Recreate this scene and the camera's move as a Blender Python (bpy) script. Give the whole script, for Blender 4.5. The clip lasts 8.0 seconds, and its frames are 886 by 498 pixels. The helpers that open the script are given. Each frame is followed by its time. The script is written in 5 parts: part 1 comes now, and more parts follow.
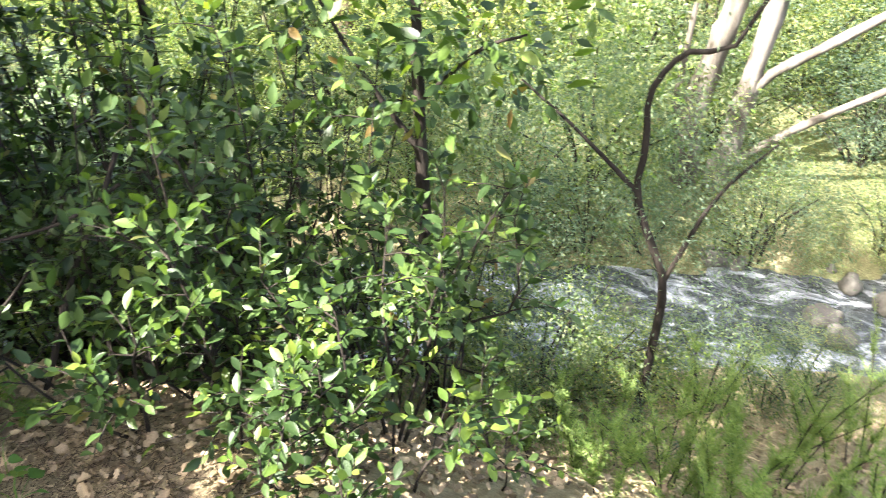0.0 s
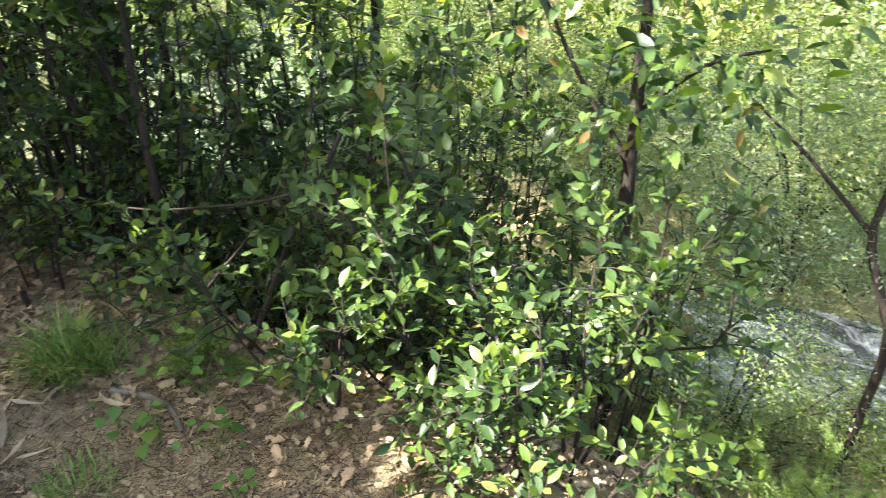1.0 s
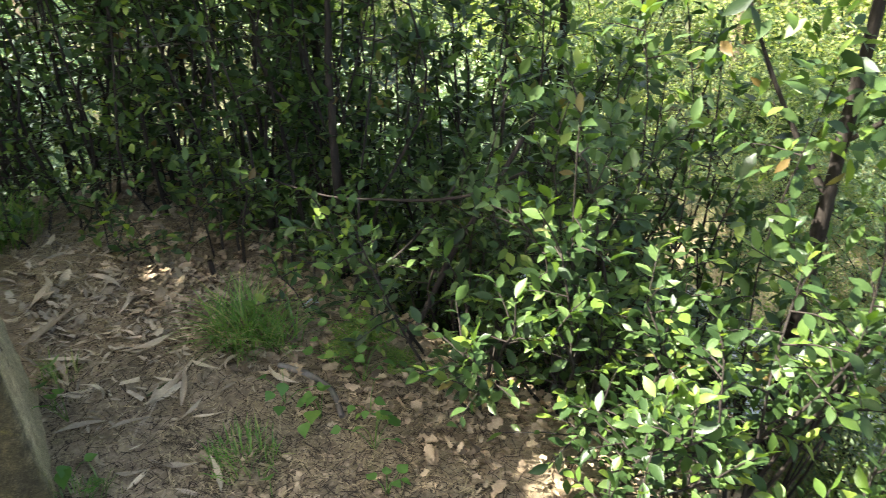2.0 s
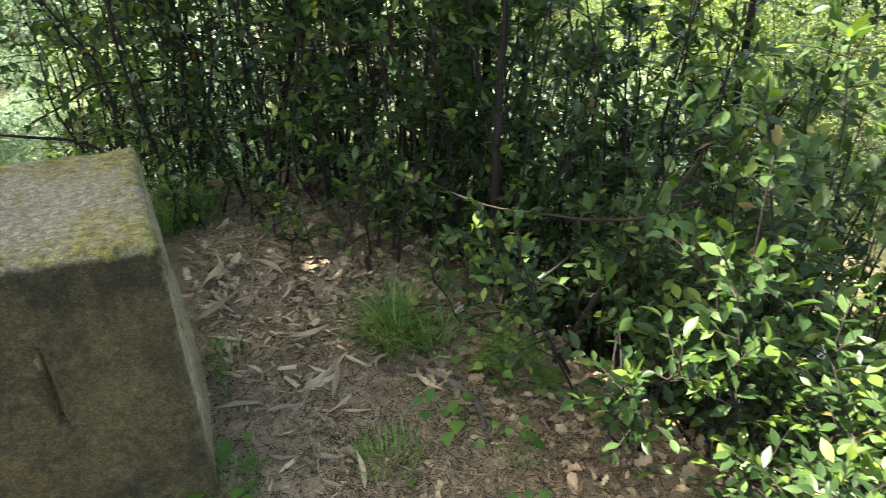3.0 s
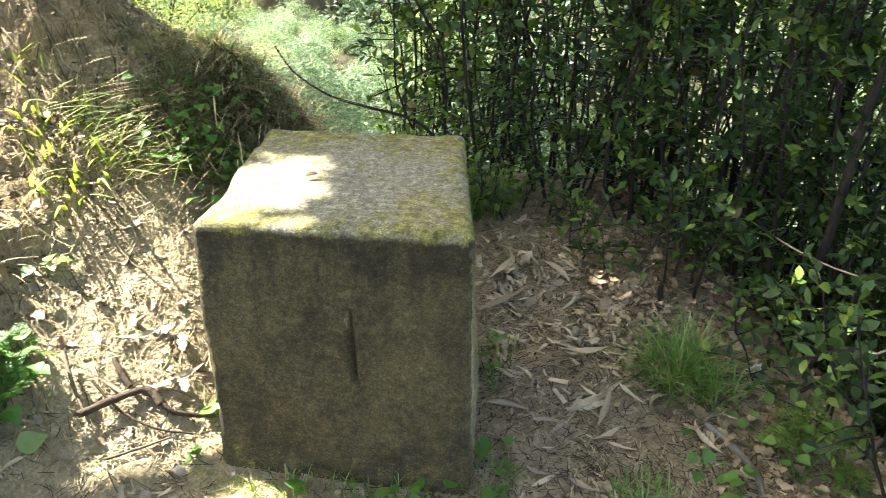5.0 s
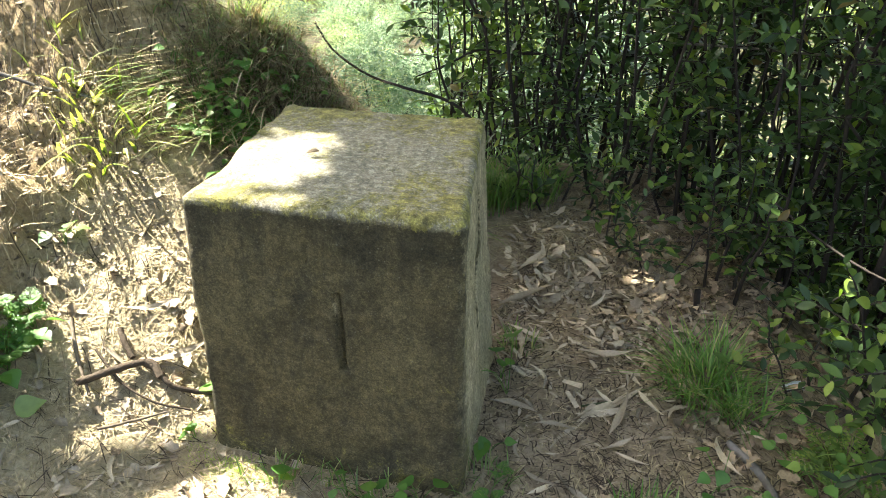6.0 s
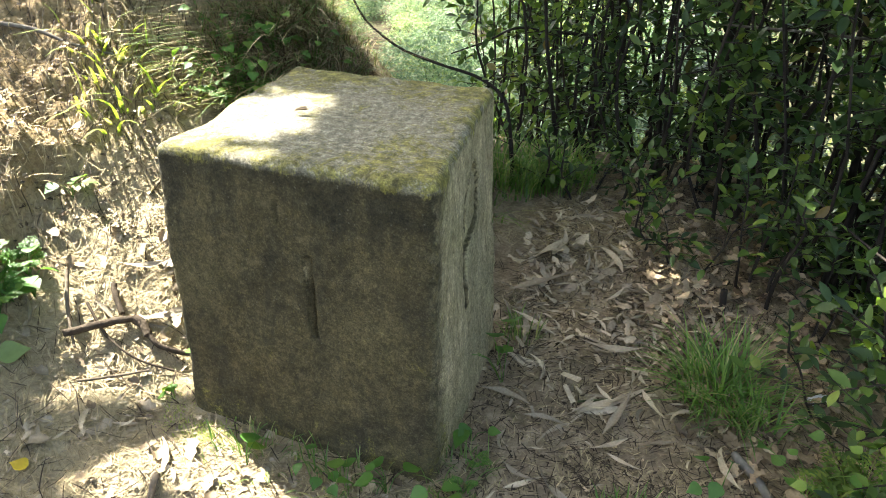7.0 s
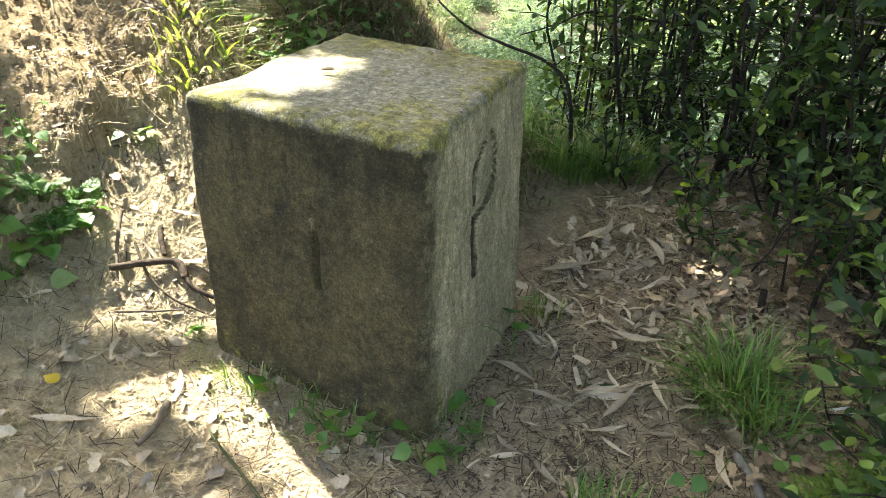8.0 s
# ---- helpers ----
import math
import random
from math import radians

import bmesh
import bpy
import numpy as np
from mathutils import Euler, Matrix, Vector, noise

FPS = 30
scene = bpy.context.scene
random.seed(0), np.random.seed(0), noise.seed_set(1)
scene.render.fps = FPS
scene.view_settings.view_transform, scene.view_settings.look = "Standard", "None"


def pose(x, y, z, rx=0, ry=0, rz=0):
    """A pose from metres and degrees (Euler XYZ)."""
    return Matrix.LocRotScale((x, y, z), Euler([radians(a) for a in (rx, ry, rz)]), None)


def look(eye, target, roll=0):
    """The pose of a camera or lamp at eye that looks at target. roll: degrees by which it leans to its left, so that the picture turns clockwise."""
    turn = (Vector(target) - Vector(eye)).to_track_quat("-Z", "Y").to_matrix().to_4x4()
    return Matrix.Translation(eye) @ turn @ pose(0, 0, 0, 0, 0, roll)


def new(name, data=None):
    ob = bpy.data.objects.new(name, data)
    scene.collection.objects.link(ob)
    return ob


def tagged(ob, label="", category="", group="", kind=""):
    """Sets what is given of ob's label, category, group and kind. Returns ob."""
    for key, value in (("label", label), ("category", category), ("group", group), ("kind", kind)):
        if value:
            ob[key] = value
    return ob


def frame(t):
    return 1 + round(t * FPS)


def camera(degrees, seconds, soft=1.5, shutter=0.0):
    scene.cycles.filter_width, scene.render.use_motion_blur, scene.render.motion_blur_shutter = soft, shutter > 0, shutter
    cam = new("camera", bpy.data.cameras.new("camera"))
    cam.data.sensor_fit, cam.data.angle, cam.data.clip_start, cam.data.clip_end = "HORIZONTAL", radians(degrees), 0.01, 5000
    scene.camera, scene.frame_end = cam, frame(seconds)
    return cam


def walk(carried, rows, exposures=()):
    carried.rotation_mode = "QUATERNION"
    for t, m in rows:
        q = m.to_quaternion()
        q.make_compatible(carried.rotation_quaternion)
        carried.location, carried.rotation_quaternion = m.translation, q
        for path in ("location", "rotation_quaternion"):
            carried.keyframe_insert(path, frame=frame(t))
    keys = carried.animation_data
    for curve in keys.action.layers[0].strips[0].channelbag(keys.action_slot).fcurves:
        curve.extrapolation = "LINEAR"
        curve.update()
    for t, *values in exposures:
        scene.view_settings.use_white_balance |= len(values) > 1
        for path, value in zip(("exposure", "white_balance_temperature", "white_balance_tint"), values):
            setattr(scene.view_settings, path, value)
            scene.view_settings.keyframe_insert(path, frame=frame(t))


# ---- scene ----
cam = camera(62.7, 8.0, soft=0.5, shutter=0.3)
PATH = [
    (0, (0.609, -1.861, 1.471), (2.078, -0.916, 0.497), -2.5),
    (0.5, (0.599, -1.784, 1.464), (1.947, -0.66, 0.506), -2.0),
    (1, (0.578, -1.723, 1.446), (1.769, -0.425, 0.499), -1.9),
    (1.5, (0.554, -1.669, 1.441), (1.592, -0.24, 0.502), -1.4),
    (3, (0.475, -1.552, 1.482), (1.03, 0.131, 0.554), -1.1),
    (3.5, (0.435, -1.51, 1.486), (0.816, 0.221, 0.559), -0.6),
    (4, (0.408, -1.472, 1.481), (0.611, 0.291, 0.558), -0.1),
    (4.5, (0.385, -1.454, 1.484), (0.404, 0.322, 0.564), 0.3),
    (5, (0.391, -1.448, 1.487), (0.228, 0.317, 0.562), 0.5),
    (6.3, (0.603, -1.302, 1.411), (0.199, 0.407, 0.454), 0.9),
    (6.5, (0.625, -1.288, 1.392), (0.185, 0.413, 0.437), 1.2),
    (7, (0.736, -1.214, 1.334), (0.195, 0.453, 0.371), 1.4),
    (7.5, (0.868, -1.185, 1.292), (0.187, 0.425, 0.319), 1.7),
    (8, (0.974, -1.168, 1.287), (0.173, 0.379, 0.305), 1.9),
]
walk(cam, [(t, look(eye, target, roll)) for t, eye, target, roll in PATH],
     exposures=[(0.0, 2.96, 6600.0, 13.0), (3.0, 2.76, 6650.0, 8.0), (5.0, 2.89, 6650.0, 8.0), (8.0, 2.79, 6650.0, 8.0)])

# ---- sky and sun ----
SUN = Vector((-0.587, 0.282, 0.755)).normalized()      # the way to the sun
world = bpy.data.worlds.new("sky")
scene.world = world
world.use_nodes = True
wn = world.node_tree
sky = wn.nodes.new("ShaderNodeTexSky")
sky.sky_type, sky.sun_disc = "NISHITA", False
sky.sun_elevation, sky.sun_rotation = math.asin(SUN.z), math.atan2(SUN.x, SUN.y)
sky.dust_density, sky.ozone_density, sky.air_density = 5.0, 0.4, 0.8
wn.links.new(sky.outputs[0], wn.nodes["Background"].inputs[0])
wn.nodes["Background"].inputs[1].default_value = 0.12
lamp = bpy.data.lights.new("sun", "SUN")
lamp.energy, lamp.angle, lamp.color = 5.0, radians(0.53), (1.0, 0.97, 0.92)
sun = new("sun", lamp)
sun.matrix_world = look((0, 0, 0), -SUN)


# ---- materials ----
def material(name):
    m = bpy.data.materials.new(name)
    m.use_nodes = True
    nt = m.node_tree
    return m, nt, nt.nodes["Principled BSDF"]


def node(nt, kind, **values):
    n = nt.nodes.new(kind)
    for key, value in values.items():
        n.inputs[key.replace("_", " ")].default_value = value
    return n


def coords(nt):
    return nt.nodes.new("ShaderNodeTexCoord").outputs["Object"]


def place(nt):
    return nt.nodes.new("ShaderNodeNewGeometry").outputs["Position"]


def noisy(nt, where, scale, detail=5.0, rough=0.6, distort=0.0):
    n = node(nt, "ShaderNodeTexNoise", Scale=scale, Detail=detail, Roughness=rough, Distortion=distort)
    nt.links.new(where, n.inputs["Vector"])
    return n.outputs["Fac"]


def ramp(nt, fac, stops):
    r = nt.nodes.new("ShaderNodeValToRGB")
    e = r.color_ramp.elements
    while len(e) < len(stops):
        e.new(0.5)
    for el, (p, c) in zip(e, stops):
        el.position, el.color = p, (*c, 1)
    nt.links.new(fac, r.inputs[0])
    return r.outputs[0]


def mixed(nt, fac, a, b, blend="MIX"):
    m = nt.nodes.new("ShaderNodeMix")
    m.data_type, m.blend_type = "RGBA", blend
    for value, socket in ((fac, m.inputs[0]), (a, m.inputs[6]), (b, m.inputs[7])):
        if isinstance(value, bpy.types.NodeSocket):
            nt.links.new(value, socket)
        else:
            socket.default_value = value if isinstance(value, float) else (*value, 1)
    return m.outputs[2]


def bumped(nt, bsdf, height, strength, distance):
    b = node(nt, "ShaderNodeBump", Strength=strength, Distance=distance)
    nt.links.new(height, b.inputs["Height"])
    nt.links.new(b.outputs[0], bsdf.inputs["Normal"])
    return b


def chance(nt):
    """A random number for each loose piece, joined or not."""
    add = nt.nodes.new("ShaderNodeMath")
    add.operation = "ADD"
    nt.links.new(nt.nodes.new("ShaderNodeNewGeometry").outputs["Random Per Island"], add.inputs[0])
    nt.links.new(nt.nodes.new("ShaderNodeObjectInfo").outputs["Random"], add.inputs[1])
    wrap = nt.nodes.new("ShaderNodeMath")
    wrap.operation = "FRACT"
    nt.links.new(add.outputs[0], wrap.inputs[0])
    return wrap.outputs[0]


def leaf_material(name, stops, rough=0.38, through_light=0.35, glow=(1.2, 1.3, 0.5), gloss=0.5, vary=0.0):
    """A leaf: a colour for each leaf from the ramp, veins and blotches, a sheen, and light that passes through."""
    m, nt, b = material(name)
    colour = ramp(nt, chance(nt), stops)
    blotch = noisy(nt, place(nt), 70.0, 3.0)
    colour = mixed(nt, 0.22, colour, ramp(nt, blotch, [(0.3, (0.45, 0.45, 0.42)), (0.7, (1.2, 1.2, 1.2))]), "MULTIPLY")
    if vary:
        own = nt.nodes.new("ShaderNodeObjectInfo").outputs["Random"]
        colour = mixed(nt, vary, colour, ramp(nt, own, [(0.0, (0.60, 0.66, 0.62)), (0.3, (0.85, 0.90, 0.88)), (0.7, (1.2, 1.2, 1.15)), (1.0, (1.6, 1.45, 0.9))]), "MULTIPLY")
    nt.links.new(colour, b.inputs["Base Color"])
    b.inputs["Roughness"].default_value = rough
    b.inputs["Specular IOR Level"].default_value = gloss
    bumped(nt, b, noisy(nt, place(nt), 240.0, 2.0), 0.25, 0.002)
    t = nt.nodes.new("ShaderNodeBsdfTranslucent")
    nt.links.new(mixed(nt, 1.0, colour, glow, "MULTIPLY"), t.inputs[0])
    mix = nt.nodes.new("ShaderNodeMixShader")
    mix.inputs[0].default_value = through_light
    out = nt.nodes["Material Output"]
    nt.links.new(b.outputs[0], mix.inputs[1])
    nt.links.new(t.outputs[0], mix.inputs[2])
    nt.links.new(mix.outputs[0], out.inputs[0])
    return m


def plain_material(name, stops, scale, rough=0.85, bump=0.4, depth=0.01, stretch=(1, 1, 1), per_piece=0.0):
    """A mottled dry surface; per_piece shifts the shade of each loose piece."""
    m, nt, b = material(name)
    mp = nt.nodes.new("ShaderNodeMapping")
    mp.inputs["Scale"].default_value = stretch
    nt.links.new(coords(nt), mp.inputs[0])
    big = noisy(nt, mp.outputs[0], scale, 6.0, 0.65)
    colour = ramp(nt, big, stops)
    fine = noisy(nt, mp.outputs[0], scale * 7, 4.0, 0.7)
    colour = mixed(nt, 0.6, colour, ramp(nt, fine, [(0.3, (0.55, 0.55, 0.55)), (0.7, (1.25, 1.25, 1.25))]), "MULTIPLY")
    if per_piece:
        colour = mixed(nt, per_piece, colour, ramp(nt, chance(nt), [(0.0, (0.25, 0.23, 0.21)), (0.45, (0.9, 0.86, 0.81)), (1.0, (1.9, 1.84, 1.72))]), "MULTIPLY")
    nt.links.new(colour, b.inputs["Base Color"])
    b.inputs["Roughness"].default_value = rough
    b.inputs["Specular IOR Level"].default_value = 0.15
    bumped(nt, b, fine, bump, depth)
    return m


LAUREL = leaf_material("laurel_leaf", [(0.0, (0.022, 0.043, 0.013)), (0.40, (0.041, 0.078, 0.023)), (0.75, (0.070, 0.119, 0.034)), (0.975, (0.115, 0.175, 0.049)), (1.0, (0.17, 0.115, 0.039))], gloss=0.28)
YOUNG = leaf_material("young_leaf", [(0.0, (0.074, 0.135, 0.024)), (0.6, (0.122, 0.196, 0.030)), (1.0, (0.209, 0.270, 0.048))], rough=0.45, through_light=0.4, gloss=0.45)
WILLOW = leaf_material("light_leaf", [(0.0, (0.105, 0.150, 0.080)), (0.5, (0.195, 0.245, 0.140)), (1.0, (0.345, 0.370, 0.215))], rough=0.6, through_light=0.55, gloss=0.15, vary=1.0)
GREY_LEAF = leaf_material("grey_green_leaf", [(0.0, (0.075, 0.118, 0.088)), (0.5, (0.128, 0.178, 0.132)), (1.0, (0.21, 0.262, 0.192))], rough=0.6, through_light=0.52, glow=(1.1, 1.35, 0.75), gloss=0.15, vary=0.8)
UNDERGROWTH = leaf_material("pale_undergrowth_leaf", [(0.0, (0.12, 0.17, 0.115)), (0.5, (0.24, 0.30, 0.215)), (1.0, (0.44, 0.48, 0.38))], rough=0.5, through_light=0.5, glow=(1.05, 1.25, 0.85), gloss=0.3, vary=0.5)
DRY_GRASS = leaf_material("dry_grass_blade", [(0.0, (0.085, 0.066, 0.032)), (0.5, (0.165, 0.132, 0.068)), (1.0, (0.33, 0.27, 0.15))], rough=0.7, through_light=0.3, glow=(1.2, 1.1, 0.6), gloss=0.1)
ALDER = leaf_material("alder_leaf", [(0.0, (0.20, 0.25, 0.085)), (0.5, (0.33, 0.38, 0.15)), (1.0, (0.52, 0.55, 0.27))], rough=0.55, through_light=0.5, gloss=0.2, vary=0.5)
HEATH = leaf_material("heath_needle", [(0.0, (0.11, 0.19, 0.045)), (0.5, (0.20, 0.30, 0.07)), (1.0, (0.33, 0.42, 0.12))], rough=0.55, through_light=0.4)
GRASS = leaf_material("grass_blade", [(0.0, (0.085, 0.150, 0.038)), (0.55, (0.155, 0.240, 0.065)), (0.85, (0.26, 0.32, 0.11)), (1.0, (0.475, 0.413, 0.213))], rough=0.5, through_light=0.4)
FRESH = leaf_material("fresh_grass_blade", [(0.0, (0.080, 0.175, 0.035)), (0.6, (0.150, 0.285, 0.060)), (0.92, (0.24, 0.36, 0.095)), (1.0, (0.45, 0.40, 0.20))], rough=0.45, through_light=0.45)
REED = leaf_material("broad_grass_blade", [(0.0, (0.24, 0.33, 0.06)), (0.7, (0.38, 0.44, 0.11)), (1.0, (0.60, 0.56, 0.32))], rough=0.4, through_light=0.45)
HERB = leaf_material("herb_leaf", [(0.0, (0.07, 0.17, 0.03)), (0.7, (0.11, 0.23, 0.04)), (1.0, (0.19, 0.29, 0.05))], rough=0.5, through_light=0.4)
BARK = plain_material("dark_bark", [(0.2, (0.015, 0.012, 0.010)), (0.55, (0.038, 0.031, 0.024)), (0.8, (0.08, 0.068, 0.053))], 14.0, stretch=(1, 1, 0.3), bump=0.6)
PALE_BARK = plain_material("pale_bark", [(0.3, (0.055, 0.047, 0.036)), (0.5, (0.14, 0.124, 0.100)), (0.75, (0.33, 0.305, 0.265))], 6.0, stretch=(1, 1, 0.25), bump=0.5)
GREY_BARK = plain_material("grey_bark", [(0.2, (0.080, 0.061, 0.042)), (0.55, (0.175, 0.138, 0.095)), (0.85, (0.351, 0.283, 0.202))], 6.0, stretch=(1, 1, 0.25), bump=0.6)
ROOT = plain_material("brown_root", [(0.2, (0.038, 0.027, 0.017)), (0.55, (0.083, 0.062, 0.041)), (0.85, (0.143, 0.113, 0.078))], 20.0, bump=0.6)
GREEN_BARK = plain_material("green_twig", [(0.2, (0.04, 0.05, 0.02)), (0.6, (0.08, 0.09, 0.035)), (0.9, (0.13, 0.12, 0.06))], 25.0, rough=0.6)
STRAW = plain_material("dry_straw", [(0.2, (0.248, 0.196, 0.109)), (0.6, (0.423, 0.347, 0.203)), (0.9, (0.612, 0.521, 0.325))], 18.0, per_piece=0.5, bump=0.1)
DEAD_LEAF = plain_material("dead_eucalyptus_leaf", [(0.2, (0.270, 0.220, 0.148)), (0.6, (0.410, 0.345, 0.245)), (0.9, (0.55, 0.480, 0.355))], 22.0, rough=0.6, per_piece=0.6, bump=0.25, depth=0.003)
OAK_LEAF = plain_material("dead_brown_leaf", [(0.2, (0.18, 0.132, 0.082)), (0.6, (0.335, 0.262, 0.170)), (0.9, (0.49, 0.405, 0.275))], 26.0, rough=0.65, per_piece=0.85, bump=0.25, depth=0.003)
EARTH = plain_material("dark_clod", [(0.2, (0.11, 0.08, 0.05)), (0.6, (0.2, 0.155, 0.1)), (0.9, (0.32, 0.26, 0.17))], 30.0, rough=0.95, per_piece=0.4)
ROCK = plain_material("river_rock", [(0.2, (0.08, 0.075, 0.06)), (0.6, (0.17, 0.16, 0.135)), (0.9, (0.27, 0.26, 0.22))], 5.0, rough=0.55, bump=0.5)


def soil_material():
    """Trodden earth with grit, drier and paler towards the bank, mossy green here and there."""
    m, nt, b = material("earth")
    where = place(nt)
    big, mid, fine, grit = noisy(nt, where, 1.6, 6.0), noisy(nt, where, 11.0, 6.0, 0.7), noisy(nt, where, 75.0, 5.0, 0.75), noisy(nt, where, 330.0, 3.0, 0.7)
    damp = ramp(nt, mid, [(0.25, (0.155, 0.120, 0.076)), (0.5, (0.32, 0.252, 0.164)), (0.75, (0.52, 0.42, 0.29))])
    dry = ramp(nt, mid, [(0.25, (0.23, 0.182, 0.108)), (0.5, (0.41, 0.342, 0.210)), (0.75, (0.60, 0.515, 0.335))])
    xyz = nt.nodes.new("ShaderNodeSeparateXYZ")
    nt.links.new(where, xyz.inputs[0])
    # the bank and the far river side are of pale dry earth, the trodden path is darker
    edge = nt.nodes.new("ShaderNodeMath")
    edge.operation = "MULTIPLY_ADD"
    nt.links.new(big, edge.inputs[0])
    edge.inputs[1].default_value = 0.9
    nt.links.new(xyz.outputs[0], edge.inputs[2])
    near = nt.nodes.new("ShaderNodeMapRange")
    near.interpolation_type = "SMOOTHSTEP"
    for i, v in enumerate((-0.15, 0.75)):
        near.inputs[1 + i].default_value = v
    nt.links.new(edge.outputs[0], near.inputs[0])
    far = nt.nodes.new("ShaderNodeMapRange")
    far.interpolation_type = "SMOOTHSTEP"
    for i, v in enumerate((1.75, 2.4)):
        far.inputs[1 + i].default_value = v
    nt.links.new(edge.outputs[0], far.inputs[0])
    colour = mixed(nt, near.outputs[0], dry, damp)
    pale = mixed(nt, far.outputs[0], colour, mixed(nt, 1.0, dry, (0.85, 0.86, 0.82), "MULTIPLY"))
    over = nt.nodes.new("ShaderNodeMapRange")
    over.interpolation_type = "SMOOTHSTEP"
    for i, v in enumerate((5.0, 6.4)):
        over.inputs[1 + i].default_value = v
    nt.links.new(edge.outputs[0], over.inputs[0])
    colour = mixed(nt, over.outputs[0], pale, mixed(nt, ramp(nt, noisy(nt, where, 1.3, 6.0, 0.7), [(0.36, (0.45, 0.45, 0.45)), (0.52, (1.0, 1.0, 1.0))]), dry, ramp(nt, fine, [(0.3, (0.09, 0.11, 0.04)), (0.7, (0.25, 0.26, 0.12))])))
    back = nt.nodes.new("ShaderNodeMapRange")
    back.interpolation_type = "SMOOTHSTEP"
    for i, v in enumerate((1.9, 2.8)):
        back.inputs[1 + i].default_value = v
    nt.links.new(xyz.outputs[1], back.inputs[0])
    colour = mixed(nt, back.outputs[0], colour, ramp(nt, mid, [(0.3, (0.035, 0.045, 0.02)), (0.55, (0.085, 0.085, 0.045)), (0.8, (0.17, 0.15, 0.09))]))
    scarp = nt.nodes.new("ShaderNodeMapRange")
    scarp.interpolation_type = "SMOOTHSTEP"
    for i, v in enumerate((-0.45, -0.8)):
        scarp.inputs[1 + i].default_value = v
    nt.links.new(edge.outputs[0], scarp.inputs[0])
    colour = mixed(nt, scarp.outputs[0], colour, mixed(nt, 1.0, colour, (0.80, 0.71, 0.60), "MULTIPLY"))
    # the wood's floor all round: leaf mould and low green
    floor = ramp(nt, noisy(nt, where, 3.0, 7.0, 0.7), [(0.3, (0.045, 0.036, 0.022)), (0.5, (0.095, 0.078, 0.048)), (0.62, (0.06, 0.085, 0.028)), (0.8, (0.11, 0.14, 0.045))])
    for axis_out, start, end in ((1, -2.0, -2.9), (0, -2.1, -3.0)):
        wild = nt.nodes.new("ShaderNodeMapRange")
        wild.interpolation_type = "SMOOTHSTEP"
        wild.inputs[1].default_value, wild.inputs[2].default_value = start, end
        nt.links.new(xyz.outputs[axis_out], wild.inputs[0])
        colour = mixed(nt, wild.outputs[0], colour, floor)
    moss = ramp(nt, noisy(nt, where, 5.0, 6.0, 0.7), [(0.58, (0, 0, 0)), (0.70, (0.55, 0.55, 0.55))])
    colour = mixed(nt, moss, colour, (0.09, 0.115, 0.03))
    colour = mixed(nt, 0.75, colour, ramp(nt, fine, [(0.3, (0.5, 0.48, 0.46)), (0.72, (1.45, 1.42, 1.4))]), "MULTIPLY")
    colour = mixed(nt, ramp(nt, grit, [(0.66, (0, 0, 0)), (0.72, (0.6, 0.6, 0.6))]), colour, (0.36, 0.31, 0.25))
    nt.links.new(colour, b.inputs["Base Color"])
    b.inputs["Roughness"].default_value = 0.95
    b.inputs["Specular IOR Level"].default_value = 0.2
    first = bumped(nt, b, fine, 0.9, 0.018)
    second = node(nt, "ShaderNodeBump", Strength=0.5, Distance=0.004)
    nt.links.new(grit, second.inputs["Height"])
    nt.links.new(second.outputs[0], first.inputs["Normal"])
    return m


